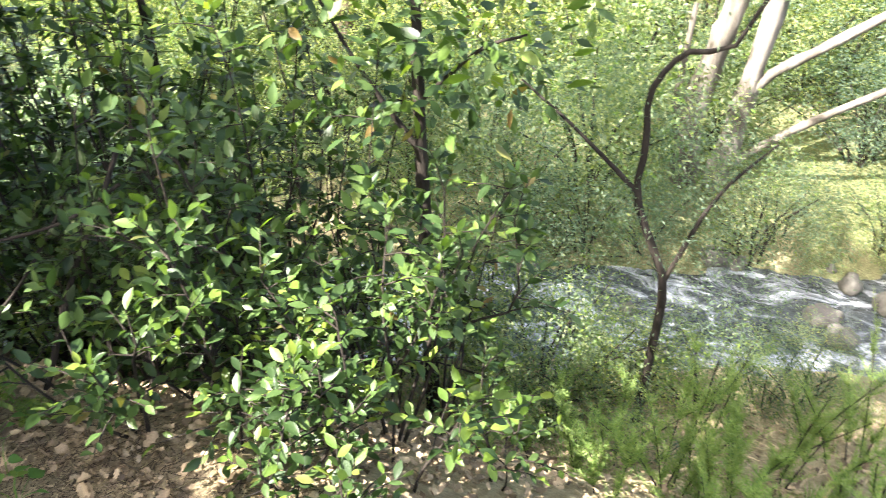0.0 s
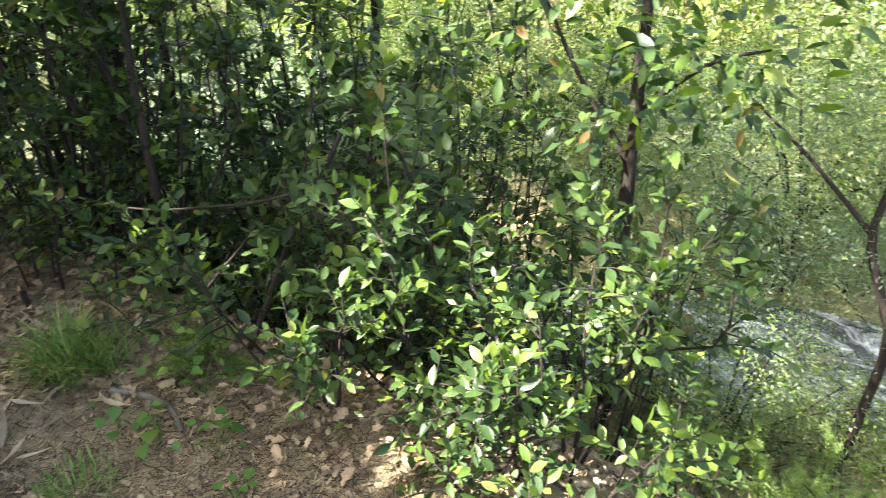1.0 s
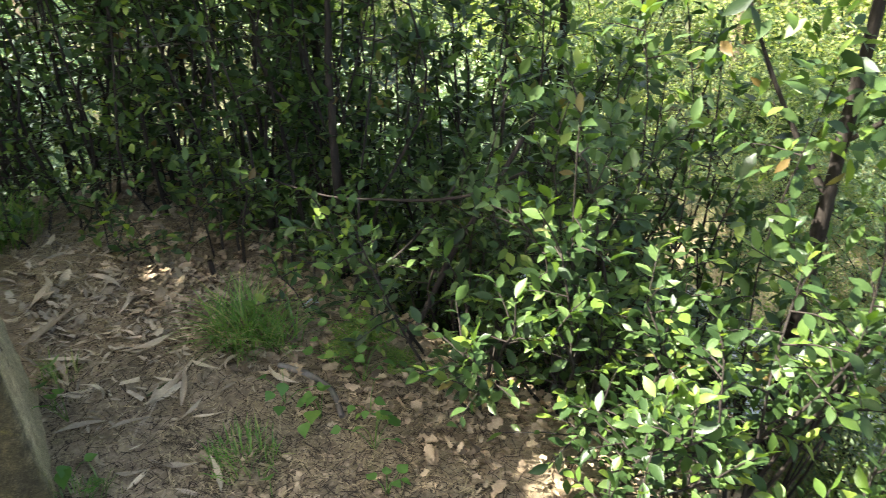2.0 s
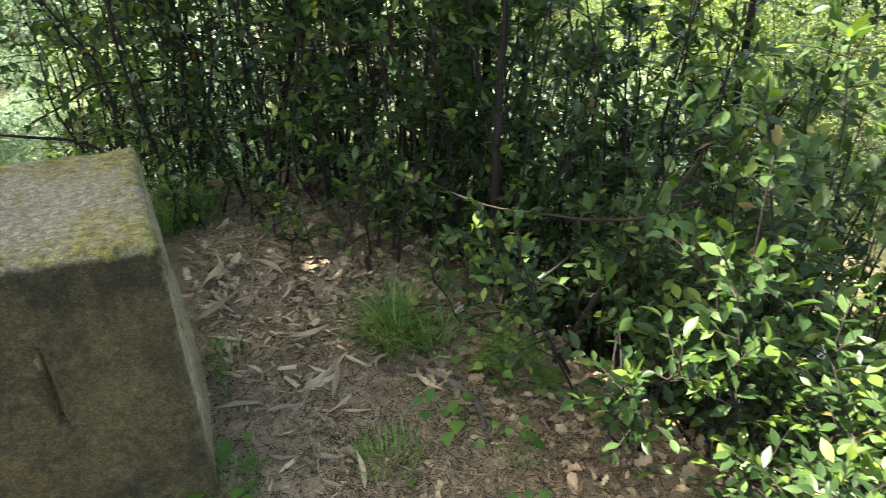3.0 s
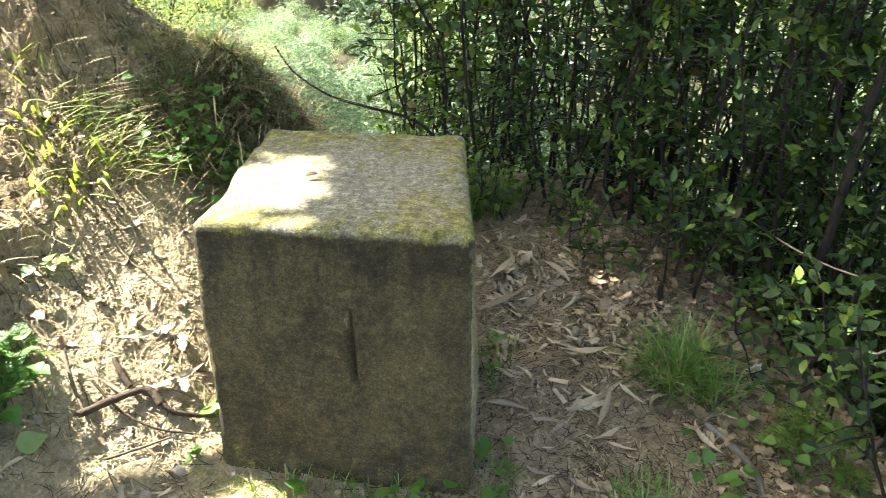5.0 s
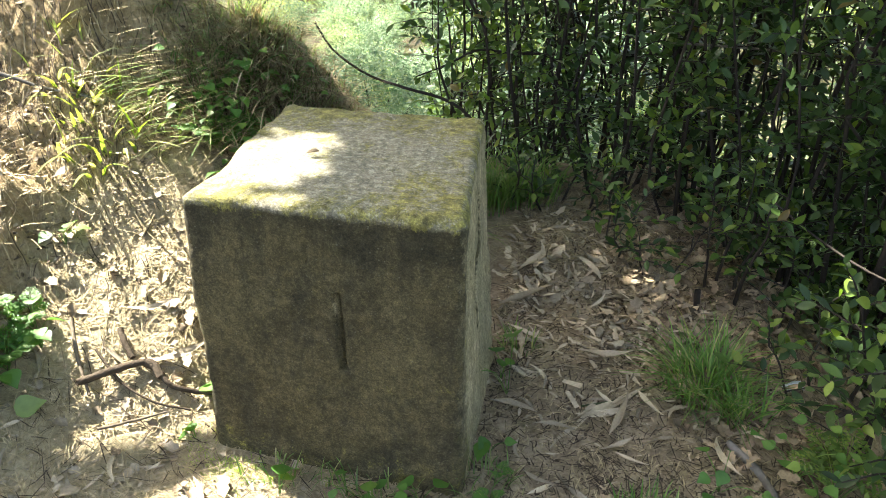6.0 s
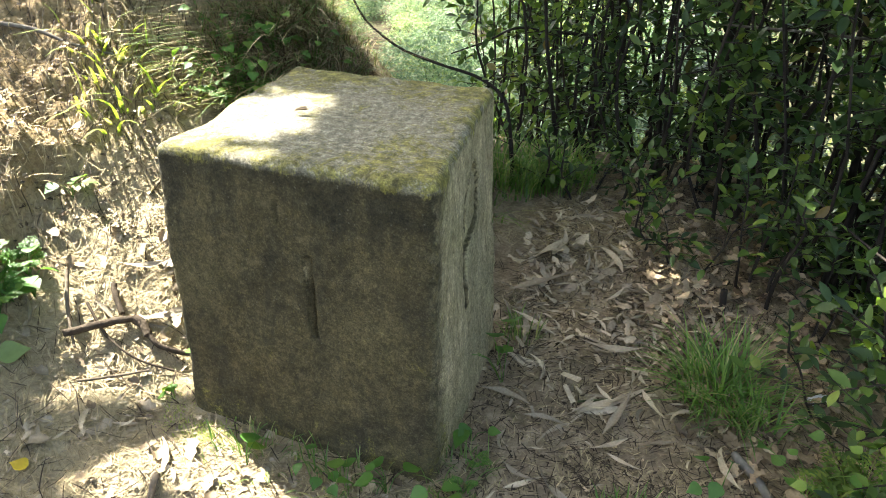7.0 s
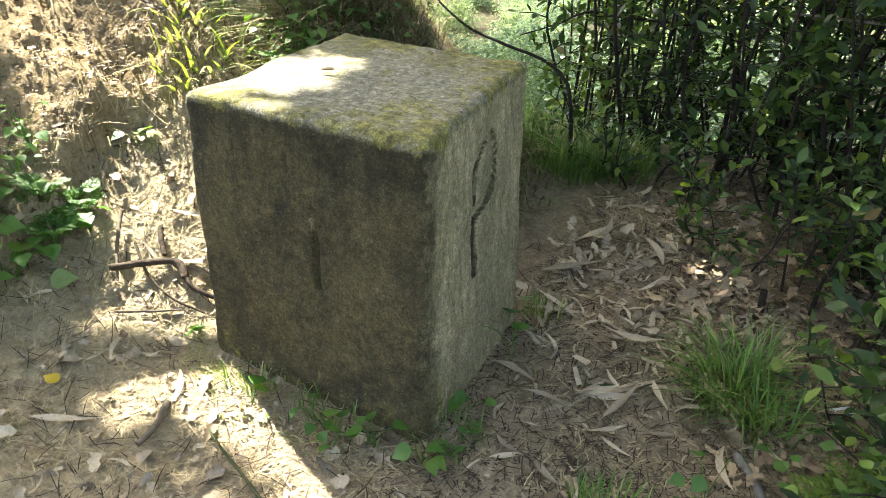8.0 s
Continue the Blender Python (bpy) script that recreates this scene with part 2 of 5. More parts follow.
def granite_material():
    """Weathered granite: brown-grey grain, pale specks, moss on what faces up and on the edges, dark streaks; sky light
    painted on the river side.
    """
    m, nt, b = material("weathered_granite")
    where = coords(nt)
    big, mid, fine = noisy(nt, where, 3.2, 6.0, 0.6), noisy(nt, where, 17.0, 6.0, 0.7), noisy(nt, where, 120.0, 3.0, 0.75)
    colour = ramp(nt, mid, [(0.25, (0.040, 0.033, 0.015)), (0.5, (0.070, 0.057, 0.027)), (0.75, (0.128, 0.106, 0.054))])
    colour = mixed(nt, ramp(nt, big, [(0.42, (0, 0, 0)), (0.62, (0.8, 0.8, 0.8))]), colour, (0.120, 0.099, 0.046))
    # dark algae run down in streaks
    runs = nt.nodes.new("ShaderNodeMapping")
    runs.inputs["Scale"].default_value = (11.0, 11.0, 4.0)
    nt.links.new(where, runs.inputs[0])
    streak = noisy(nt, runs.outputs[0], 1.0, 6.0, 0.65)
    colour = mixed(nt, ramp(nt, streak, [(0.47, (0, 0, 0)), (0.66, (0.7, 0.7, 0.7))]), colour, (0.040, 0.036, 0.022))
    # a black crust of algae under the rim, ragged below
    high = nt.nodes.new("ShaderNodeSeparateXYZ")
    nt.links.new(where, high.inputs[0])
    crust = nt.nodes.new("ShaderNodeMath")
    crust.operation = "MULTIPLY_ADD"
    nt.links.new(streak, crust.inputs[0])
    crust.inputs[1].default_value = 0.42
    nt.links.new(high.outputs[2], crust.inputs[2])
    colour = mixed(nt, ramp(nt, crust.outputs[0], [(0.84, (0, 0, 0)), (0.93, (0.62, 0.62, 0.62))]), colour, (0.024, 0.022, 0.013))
    # light from the river opening painted on the side facing it, grey worn top
    xyz = nt.nodes.new("ShaderNodeSeparateXYZ")
    nt.links.new(where, xyz.inputs[0])

    def beyond(value, start, end):
        r = nt.nodes.new("ShaderNodeMapRange")
        r.interpolation_type = "SMOOTHSTEP"
        r.inputs[1].default_value, r.inputs[2].default_value = start, end
        nt.links.new(value, r.inputs[0])
        return r.outputs[0]

    def plus(a, gain, b):
        n = nt.nodes.new("ShaderNodeMath")
        n.operation = "MULTIPLY_ADD"
        nt.links.new(a, n.inputs[0])
        n.inputs[1].default_value = gain
        nt.links.new(b, n.inputs[2])
        return n.outputs[0]

    # sky light put into the colour: what faces the river is painted paler
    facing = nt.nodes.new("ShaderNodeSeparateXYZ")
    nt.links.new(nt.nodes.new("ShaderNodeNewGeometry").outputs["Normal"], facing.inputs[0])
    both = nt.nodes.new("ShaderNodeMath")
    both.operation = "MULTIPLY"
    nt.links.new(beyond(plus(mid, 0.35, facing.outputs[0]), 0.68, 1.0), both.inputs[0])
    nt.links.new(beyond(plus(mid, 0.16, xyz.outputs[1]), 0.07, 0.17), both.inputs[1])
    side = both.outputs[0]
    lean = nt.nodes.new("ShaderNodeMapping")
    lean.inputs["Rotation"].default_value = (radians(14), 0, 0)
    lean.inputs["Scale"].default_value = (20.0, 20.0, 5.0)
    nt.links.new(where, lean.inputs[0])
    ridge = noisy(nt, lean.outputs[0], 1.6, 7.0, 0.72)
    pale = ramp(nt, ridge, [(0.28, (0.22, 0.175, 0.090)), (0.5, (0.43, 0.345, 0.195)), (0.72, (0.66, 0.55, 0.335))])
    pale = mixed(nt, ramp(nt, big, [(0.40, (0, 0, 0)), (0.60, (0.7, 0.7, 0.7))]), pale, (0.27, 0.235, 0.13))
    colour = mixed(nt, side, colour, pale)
    rim = plus(mid, 0.03, xyz.outputs[2])
    grey = ramp(nt, noisy(nt, where, 48.0, 8.0, 0.8), [(0.30, (0.12, 0.105, 0.066)), (0.5, (0.235, 0.213, 0.148)), (0.72, (0.42, 0.39, 0.29))])
    colour = mixed(nt, beyond(rim, 0.752, 0.772), colour, grey)
    # moss, thick on the top and along the worn edges
    mossy = noisy(nt, where, 9.0, 14.0, 0.88, 0.4)
    bare = nt.nodes.new("ShaderNodeMapping")
    bare.inputs["Location"].default_value = (0.1, -1.02, 0)
    bare.inputs["Scale"].default_value = (3.1, 3.4, 0)
    nt.links.new(where, bare.inputs[0])
    away = nt.nodes.new("ShaderNodeVectorMath")
    away.operation = "LENGTH"
    nt.links.new(bare.outputs[0], away.inputs[0])
    top = beyond(rim, 0.735, 0.775)
    ring = nt.nodes.new("ShaderNodeMath")
    ring.operation = "MULTIPLY"
    nt.links.new(beyond(plus(mid, 0.7, away.outputs["Value"]), 0.8, 1.75), ring.inputs[0])
    nt.links.new(top, ring.inputs[1])
    foot = beyond(plus(mid, 0.25, xyz.outputs[2]), 0.36, 0.12)
    rounded = nt.nodes.new("ShaderNodeMath")
    rounded.operation = "MULTIPLY"
    nt.links.new(beyond(plus(mid, 0.10, xyz.outputs[1]), 0.19, 0.06), rounded.inputs[0])
    nt.links.new(side, rounded.inputs[1])
    amount = plus(rounded.outputs[0], 0.11, plus(foot, 0.05, plus(ring.outputs[0], 0.10, plus(top, 0.06, mossy))))
    mask = ramp(nt, amount, [(0.585, (0, 0, 0)), (0.655, (0.85, 0.85, 0.85))])
    moss = ramp(nt, noisy(nt, where, 40.0, 5.0), [(0.3, (0.075, 0.066, 0.016)), (0.5, (0.175, 0.155, 0.034)), (0.72, (0.36, 0.33, 0.07))])
    colour = mixed(nt, mask, colour, moss)
    # grain and specks
    colour = mixed(nt, 0.40, colour, ramp(nt, fine, [(0.34, (0.42, 0.42, 0.42)), (0.5, (0.95, 0.95, 0.95)), (0.66, (1.65, 1.65, 1.6))]), "MULTIPLY")
    speck = noisy(nt, where, 300.0, 2.0, 0.6)
    colour = mixed(nt, 0.4, colour, ramp(nt, speck, [(0.36, (0.45, 0.45, 0.45)), (0.5, (0.95, 0.95, 0.95)), (0.64, (1.7, 1.7, 1.65))]), "MULTIPLY")
    grain = noisy(nt, where, 52.0, 3.0, 0.7)
    colour = mixed(nt, 0.32, colour, ramp(nt, noisy(nt, where, 190.0, 3.0, 0.8), [(0.36, (0.38, 0.38, 0.38)), (0.5, (0.95, 0.95, 0.95)), (0.64, (1.8, 1.8, 1.75))]), "MULTIPLY")
    colour = mixed(nt, 0.35, colour, ramp(nt, grain, [(0.36, (0.45, 0.45, 0.45)), (0.5, (0.95, 0.95, 0.95)), (0.64, (1.7, 1.7, 1.65))]), "MULTIPLY")
    spots = node(nt, "ShaderNodeTexVoronoi", Scale=55.0)
    nt.links.new(where, spots.inputs["Vector"])
    colour = mixed(nt, ramp(nt, spots.outputs["Distance"], [(0.06, (0.3, 0.3, 0.3)), (0.13, (0, 0, 0))]), colour, (0.26, 0.25, 0.18))
    nt.links.new(colour, b.inputs["Base Color"])
    b.inputs["Roughness"].default_value = 0.92
    b.inputs["Specular IOR Level"].default_value = 0.25
    first = bumped(nt, b, fine, 0.9, 0.007)
    second = node(nt, "ShaderNodeBump", Strength=0.35, Distance=0.010)
    nt.links.new(mid, second.inputs["Height"])
    nt.links.new(second.outputs[0], first.inputs["Normal"])
    return m


def water_material():
    """A shallow, broken stream: dark clear water with streaks of white foam."""
    m, nt, b = material("stream_water")
    mp = nt.nodes.new("ShaderNodeMapping")
    mp.inputs["Rotation"].default_value = (0, 0, radians(-27))
    mp.inputs["Scale"].default_value = (1.5, 0.8, 1)
    nt.links.new(place(nt), mp.inputs[0])
    a, c = noisy(nt, mp.outputs[0], 2.4, 7.0, 0.68, 1.2), noisy(nt, mp.outputs[0], 16.0, 5.0, 0.7)
    foam = ramp(nt, a, [(0.50, (0, 0, 0)), (0.66, (0.9, 0.9, 0.9))])
    colour = mixed(nt, foam, ramp(nt, c, [(0.3, (0.035, 0.04, 0.038)), (0.7, (0.12, 0.14, 0.14))]), (0.75, 0.80, 0.84))
    nt.links.new(colour, b.inputs["Base Color"])
    b.inputs["Roughness"].default_value = 0.12
    b.inputs["IOR"].default_value = 1.33
    bumped(nt, b, c, 0.8, 0.05)
    return m


SOIL, GRANITE, WATER = soil_material(), granite_material(), water_material()


# ---- mesh building ----
class Geo:
    """Collects vertices and quads for one mesh."""

    def __init__(self):
        self.v, self.f, self.m, self.n = [], [], [], 0

    def add(self, verts, quads, mat=0):
        self.v.append(np.asarray(verts, float).reshape(-1, 3))
        q = np.asarray(quads, np.int64).reshape(-1, 4)
        self.f.append(q + self.n)
        self.m.append(np.full(len(q), mat) if np.isscalar(mat) else np.asarray(mat))
        self.n += len(self.v[-1])

    def mesh(self, name, mats, smooth=True):
        me = bpy.data.meshes.new(name)
        v, f, mi = np.concatenate(self.v), np.concatenate(self.f), np.concatenate(self.m)
        me.vertices.add(len(v))
        me.vertices.foreach_set("co", v.ravel())
        me.loops.add(f.size)
        me.loops.foreach_set("vertex_index", f.ravel().astype(np.int32))
        me.polygons.add(len(f))
        me.polygons.foreach_set("loop_start", np.arange(0, f.size, 4, dtype=np.int32))
        me.polygons.foreach_set("material_index", mi.astype(np.int32))
        me.polygons.foreach_set("use_smooth", np.full(len(f), smooth))
        for x in (mats if isinstance(mats, (list, tuple)) else [mats]):
            me.materials.append(x)
        me.update(calc_edges=True)
        return me


def part(name, geo, mats, parent, label="", kind=""):
    ob = new(name, geo.mesh(name, mats) if isinstance(geo, Geo) else geo)
    if parent is not None:
        ob.parent = parent
    return tagged(ob, label=label, kind=kind)


def thing(name, label, category, at=(0, 0, 0), group="", kind=""):
    ob = new(name)
    ob.empty_display_size = 0.05
    ob.location = at
    return tagged(ob, label, category, group, kind)


def unit(a):
    a = np.asarray(a, float)
    return a / np.maximum(np.linalg.norm(a, axis=-1, keepdims=True), 1e-9)


def grid_quads(rows, cols):
    i = np.arange((rows - 1) * (cols - 1))
    r, c = i // (cols - 1), i % (cols - 1)
    a = r * cols + c
    return np.stack([a, a + 1, a + cols + 1, a + cols], 1)


def blade(profile, cols=3, fold=0.15, droop=0.12, curl=0.0, sickle=0.0):
    """A leaf one long in y: half widths along it, folded at the midrib, drooping at the tip."""
    rows = len(profile)
    v = []
    for r, w in enumerate(profile):
        y = r / (rows - 1)
        for c in range(cols):
            s = 2 * c / (cols - 1) - 1
            v.append((s * w + sickle * (4 * y * (1 - y)), y, abs(s) * w * fold * 2 - droop * y * y + curl * math.sin(y * 7) * s * w))
    return np.array(v), grid_quads(rows, cols)


LEAF_NEAR = blade((0.02, 0.15, 0.225, 0.225, 0.14, 0.012), 3, 0.10, 0.10)
LEAF_MID = blade((0.025, 0.22, 0.18, 0.012), 3, 0.10, 0.12)
LEAF_FAR = blade((0.03, 0.22, 0.02), 2, fold=0, droop=0.2)
LEAF_SLIM = blade((0.02, 0.11, 0.02), 2, fold=0, droop=0.25)
DIAMOND = np.array([(0, 0, 0), (0.24, 0.48, 0.03), (0, 1, -0.15), (-0.24, 0.48, 0.03)]), np.array([[0, 1, 2, 3]])
SLIM_DIAMOND = np.array([(0, 0, 0), (0.14, 0.45, 0.02), (0, 1, -0.18), (-0.14, 0.45, 0.02)]), np.array([[0, 1, 2, 3]])
NEEDLE = blade((0.035, 0.03), 2, fold=0, droop=0.0)


def leaves(geo, pos, way, up, size, shape, mat=0, width=1.0):
    """Adds many leaves at once: their places, directions, upper sides and lengths."""
    pos, way, up = np.asarray(pos, float), unit(way), np.asarray(up, float)
    side = unit(np.cross(way, up))
    up = np.cross(side, way)
    size = np.broadcast_to(np.asarray(size, float), (len(pos),))[:, None, None]
    tv, tq = shape
    v = pos[:, None] + size * (tv[None, :, :1] * width * side[:, None] + tv[None, :, 1:2] * way[:, None] + tv[None, :, 2:] * up[:, None])
    q = tq[None] + (np.arange(len(pos)) * len(tv))[:, None, None]
    geo.add(v, q, np.repeat(np.broadcast_to(mat, (len(pos),)), len(tq)))


def tube(geo, pts, r0, r1, sides=6, mat=0, rng=None):
    """A tapered limb along points; rough when given a generator."""
    pts = np.asarray(pts, float)
    n = len(pts)
    tan = unit(np.gradient(pts, axis=0))
    ref = np.array((0.31, 0.87, 0.38))
    a = unit(np.cross(tan, ref))
    b = np.cross(tan, a)
    ang = np.arange(sides) * 2 * math.pi / sides
    rad = np.linspace(r0, r1, n)[:, None] * np.ones((1, sides))
    if rng is not None:
        rad = rad * rng.uniform(0.82, 1.2, (n, sides))
    v = pts[:, None] + rad[..., None] * (np.cos(ang)[None, :, None] * a[:, None] + np.sin(ang)[None, :, None] * b[:, None])
    i = np.arange((n - 1) * sides)
    r, c = i // sides, i % sides
    d = (c + 1) % sides
    geo.add(v, np.stack([r * sides + c, r * sides + d, (r + 1) * sides + d, (r + 1) * sides + c], 1), mat)
    geo.add(v[-1], [[k, (k + 1) % sides, (k + 2) % sides, (k + 3) % sides] for k in (0, sides // 2)] if sides >= 6 else [[0, 1, 2, 3 % sides]], mat)


def smooth_line(pts, n):
    """A smooth line of n points through the given ones."""
    p = np.asarray(pts, float)
    p = np.vstack([2 * p[0] - p[1], p, 2 * p[-1] - p[-2]])
    out = []
    for t in np.linspace(0, len(p) - 3 - 1e-6, n):
        i = int(t)
        u = t - i
        a, b, c, d = p[i:i + 4]
        out.append(0.5 * (2 * b + (c - a) * u + (2 * a - 5 * b + 4 * c - d) * u * u + (3 * b - a - 3 * c + d) * u ** 3))
    return np.array(out)


# ---- the lie of the land ----
def step(a, b, x):
    t = np.clip((x - a) / (b - a), 0, 1)
    return t * t * (3 - 2 * t)


WATER_LEVEL = -1.66


def land(x, y):
    """Height of the ground: the path, the bank on one side, the fall to the stream on the other."""
    x, y = np.asarray(x, float), np.asarray(y, float)
    z = 0.05 * np.clip(y, 0, 2) - 1.5 * step(1.9, 4.6, y)
    b = 2.2 * np.tanh(np.maximum(-0.45 - x, 0) / 2.2)
    fall = 1 - 0.8 * step(1.25, 2.6, y)
    z = z + (0.42 * b * np.clip(1.0 + 1.4 * y, 0.2, 1.0) + 0.30 * np.clip(y, 0, 1.15) * step(-0.28, -0.62, x)) * fall
    crest = -1.0 - x - 0.25 * (y - 0.1) + 0.035 * np.sin(11 * y + 1) + 0.02 * np.sin(27 * y)
    z = z + 0.10 * (step(0.0, 0.07, crest) - 0.7 * step(0.1, 0.7, crest)) * step(-0.5, -0.15, y) * (1 - step(0.4, 0.62, y))
    z = z + (0.13 + 0.17 * step(-0.6, -0.25, x)) * step(0.95, 1.35, y) * step(0.2, -0.4, x) * (1 - step(1.45, 2.2, y)) * (1 - 0.7 * step(-0.7, -1.3, x))
    z = z + 0.2 * step(-0.95, -1.5, x) * step(0.75, 1.35, y) * (1 - step(2.2, 3.0, y))
    z = z + 0.16 * step(-0.38, -0.85, x) * step(1.05, 1.4, y) * (1 - step(1.6, 2.4, y)) * (1 - 0.5 * step(-1.2, -1.7, x))
    u = x + 0.5 * y
    u0 = 1.35 + 0.35 * np.clip(y, 0, 3) - 0.85 * np.clip(-0.35 - y, 0, 1.3)
    d = step(0, 1, (u - u0) / (3.15 - u0) * 0.86 + 0.06) - step(0, 1, np.float64(0.06))
    low = -1.4 - 0.35 * step(3.75, 4.1, u) + 0.55 * step(5.5, 6.3, u) + 0.85 * step(6.3, 12.0, u)
    w = np.clip(d / 0.985, 0, 1)
    return z * (1 - w) + np.where(u > u0, low, 0) * w


def rough_land(x, y):
    x, y = np.broadcast_arrays(np.asarray(x, float), np.asarray(y, float))
    z = land(x, y)
    n = np.array([0.030 * noise.noise((a * 2.1, b * 2.1, 3.3)) + 0.014 * noise.noise((a * 7.0, b * 7.0, 1.3)) + 0.005 * noise.noise((a * 23.0, b * 23.0, 7.7)) for a, b in zip(x.ravel(), y.ravel())]).reshape(x.shape)
    crumbly = np.array([0.011 * noise.noise((a * 19.0, b * 19.0, 2.7)) + 0.009 * noise.noise((a * 41.0, b * 41.0, 9.1)) for a, b in zip(x.ravel(), y.ravel())]).reshape(x.shape)
    n = n + crumbly * (0.25 + 1.4 * step(-0.82, -1.08, x))
    by_stone = step(0.25, 0.05, np.maximum(np.abs(x) - 0.34, np.abs(y - 0.3) - 0.3))
    return z + n * (1 + 0.8 * step(-0.5, -0.9, x)) * (1 - 0.7 * by_stone) - 0.016 * by_stone * step(-0.35, 0.1, x)


def axis(a, b, fine, reach):
    mid = np.arange(a, b + fine / 2, fine)
    grow, s, out = fine, 0.0, []
    while s < reach:
        grow *= 1.17
        s += grow
        out.append(s)
    out = np.array(out)
    return np.concatenate([a - out[::-1], mid, b + out])


def build_ground():
    gx, gy = axis(-2.1, 2.6, 0.017, 400), axis(-1.5, 2.4, 0.017, 400)
    xx, yy = np.meshgrid(gx, gy)
    g = Geo()
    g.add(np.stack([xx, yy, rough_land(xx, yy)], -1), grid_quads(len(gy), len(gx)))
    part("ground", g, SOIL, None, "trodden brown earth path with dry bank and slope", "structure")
    w = Geo()
    v, u = np.meshgrid(np.concatenate([np.arange(-6, 5, 0.07), np.arange(5, 60, 3.0)]), np.arange(3.6, 6.4, 0.07))
    wx, wy = u - 0.5 * v, v
    wz = np.array([WATER_LEVEL + 0.05 * noise.noise((a * 2.2, b * 1.3, 0)) + 0.03 * noise.noise((a * 6, b * 4, 5)) for a, b in zip(wx.ravel(), wy.ravel())]).reshape(wx.shape)
    w.add(np.stack([wx, wy, wz], -1), grid_quads(*wx.shape)[:, ::-1])
    part("water", w, WATER, None, "shallow stream of white broken water", "structure")


build_ground()


# ---- the stone ----
def build_stone():
    """A squared granite block with rounded worn edges, a slot cut in one face and a hooked letter-like groove in the next."""
    hx, hy, hz, r = 0.33, 0.295, 0.43, 0.020
    cell = 0.0072
    g = Geo()
    for ax in range(3):
        for sgn in (-1, 1):
            half = [hx, hy, hz]
            a, b = [(1, 2), (2, 0), (0, 1)][ax]
            cut = cell * (0.55 if ax == 0 and sgn > 0 else 0.8 if ax == 1 and sgn < 0 else 1.25)
            na, nb = int(2 * half[a] / cut) + 1, int(2 * half[b] / cut) + 1
            s, t = np.meshgrid(np.linspace(-half[a], half[a], na), np.linspace(-half[b], half[b], nb))
            p = np.zeros((nb, na, 3))
            p[..., a], p[..., b], p[..., ax] = s, t, sgn * half[ax]
            q = grid_quads(nb, na)
            g.add(p, q if sgn > 0 else q[:, ::-1])
    v = np.concatenate(g.v)
    inner = np.array((hx, hy, hz)) - r
    core = np.clip(v, -inner, inner)
    nrm = unit(v - core)
    v = core + nrm * r
    s, t, h = v[:, 0] / hx, v[:, 1] / hy, v[:, 2] / hz
    # worn, uneven faces
    lift = np.array([0.006 * noise.noise(p * 3.0) + 0.005 * noise.noise(p * 9.0) + 0.0030 * noise.noise(p * 28.0) + 0.0016 * noise.noise(p * 70.0) for p in map(Vector, v)])
    edge = np.sort(np.abs(np.stack([s, t, h], 1)), 1)[:, 1]
    lift -= 0.005 * step(0.90, 1.0, edge) * np.array([0.6 + noise.noise(p * 11.0) for p in map(Vector, v)])
    # the chipped top corner over the bank
    chip = np.linalg.norm((v - np.array((-hx, -0.13, hz))) * np.array((1.4, 0.55, 1.2)), axis=1)
    lift -= 0.022 * step(0.085, 0.0, chip)
    # slot in the front face, groove in the side face
    front = (nrm[:, 1] < -0.9)

    def groove(px, pz, line, width, depth):
        best = np.full(len(px), 9.0)
        for (ax_, az), (bx, bz) in zip(line, line[1:]):
            dx, dz = bx - ax_, bz - az
            k = np.clip(((px - ax_) * dx + (pz - az) * dz) / (dx * dx + dz * dz), 0, 1)
            best = np.minimum(best, np.hypot(px - ax_ - k * dx, pz - az - k * dz))
        return depth * step(width, width * 0.62, best)

    z0 = v[:, 2] + 0.34
    lift -= front * groove(v[:, 0], z0, [(0.036, 0.545), (0.039, 0.45), (0.044, 0.345)], 0.0095, 0.020)
    lift -= front * groove(v[:, 0], z0, [(-0.03, 0.665), (-0.033, 0.63)], 0.008, 0.006)
    side = (nrm[:, 0] > 0.9)
    py = (v[:, 1] / hy + 1) / 2 * 0.65
    stroke = groove(py, z0, [(0.288, 0.335), (0.286, 0.47), (0.282, 0.61)], 0.021, 0.032)
    for line in ([(0.282, 0.60), (0.322, 0.652), (0.375, 0.658), (0.410, 0.622)], [(0.410, 0.622), (0.420, 0.57), (0.410, 0.525)], [(0.410, 0.525), (0.375, 0.495), (0.300, 0.485)]):
        stroke = np.maximum(stroke, groove(py, z0, line, 0.018, 0.018))
    bowl = 0.004 * step(0.0, 0.012, np.minimum.reduce([py - 0.286, 0.430 - py, 0.65 - z0, z0 - 0.46 - 0.4 * (py - 0.30)]))
    lift -= side * np.maximum(stroke, bowl)
    v = v + nrm * lift[:, None]
    # the block is a little skewed
    s, t, h = (v[:, 0] / hx + 1) / 2, (v[:, 1] / hy + 1) / 2, (v[:, 2] + 0.34) / 0.76
    c = {(0, 0, 0): (-0.360, 0.015), (1, 0, 0): (0.335, -0.010), (1, 1, 0): (0.335, 0.575), (0, 1, 0): (-0.385, 0.600),
         (0, 0, 1): (-0.335, 0.000), (1, 0, 1): (0.328, 0.002), (1, 1, 1): (0.255, 0.690), (0, 1, 1): (-0.360, 0.700)}
    out = np.zeros_like(v)
    for (i, j, k), (px, py) in c.items():
        w = (s if i else 1 - s) * (t if j else 1 - t) * (h if k else 1 - h)
        out[:, 0] += w * px
        out[:, 1] += w * py
    out[:, 2] = v[:, 2] + 0.34 + 0.004 * (s - 0.5) * h - 0.004
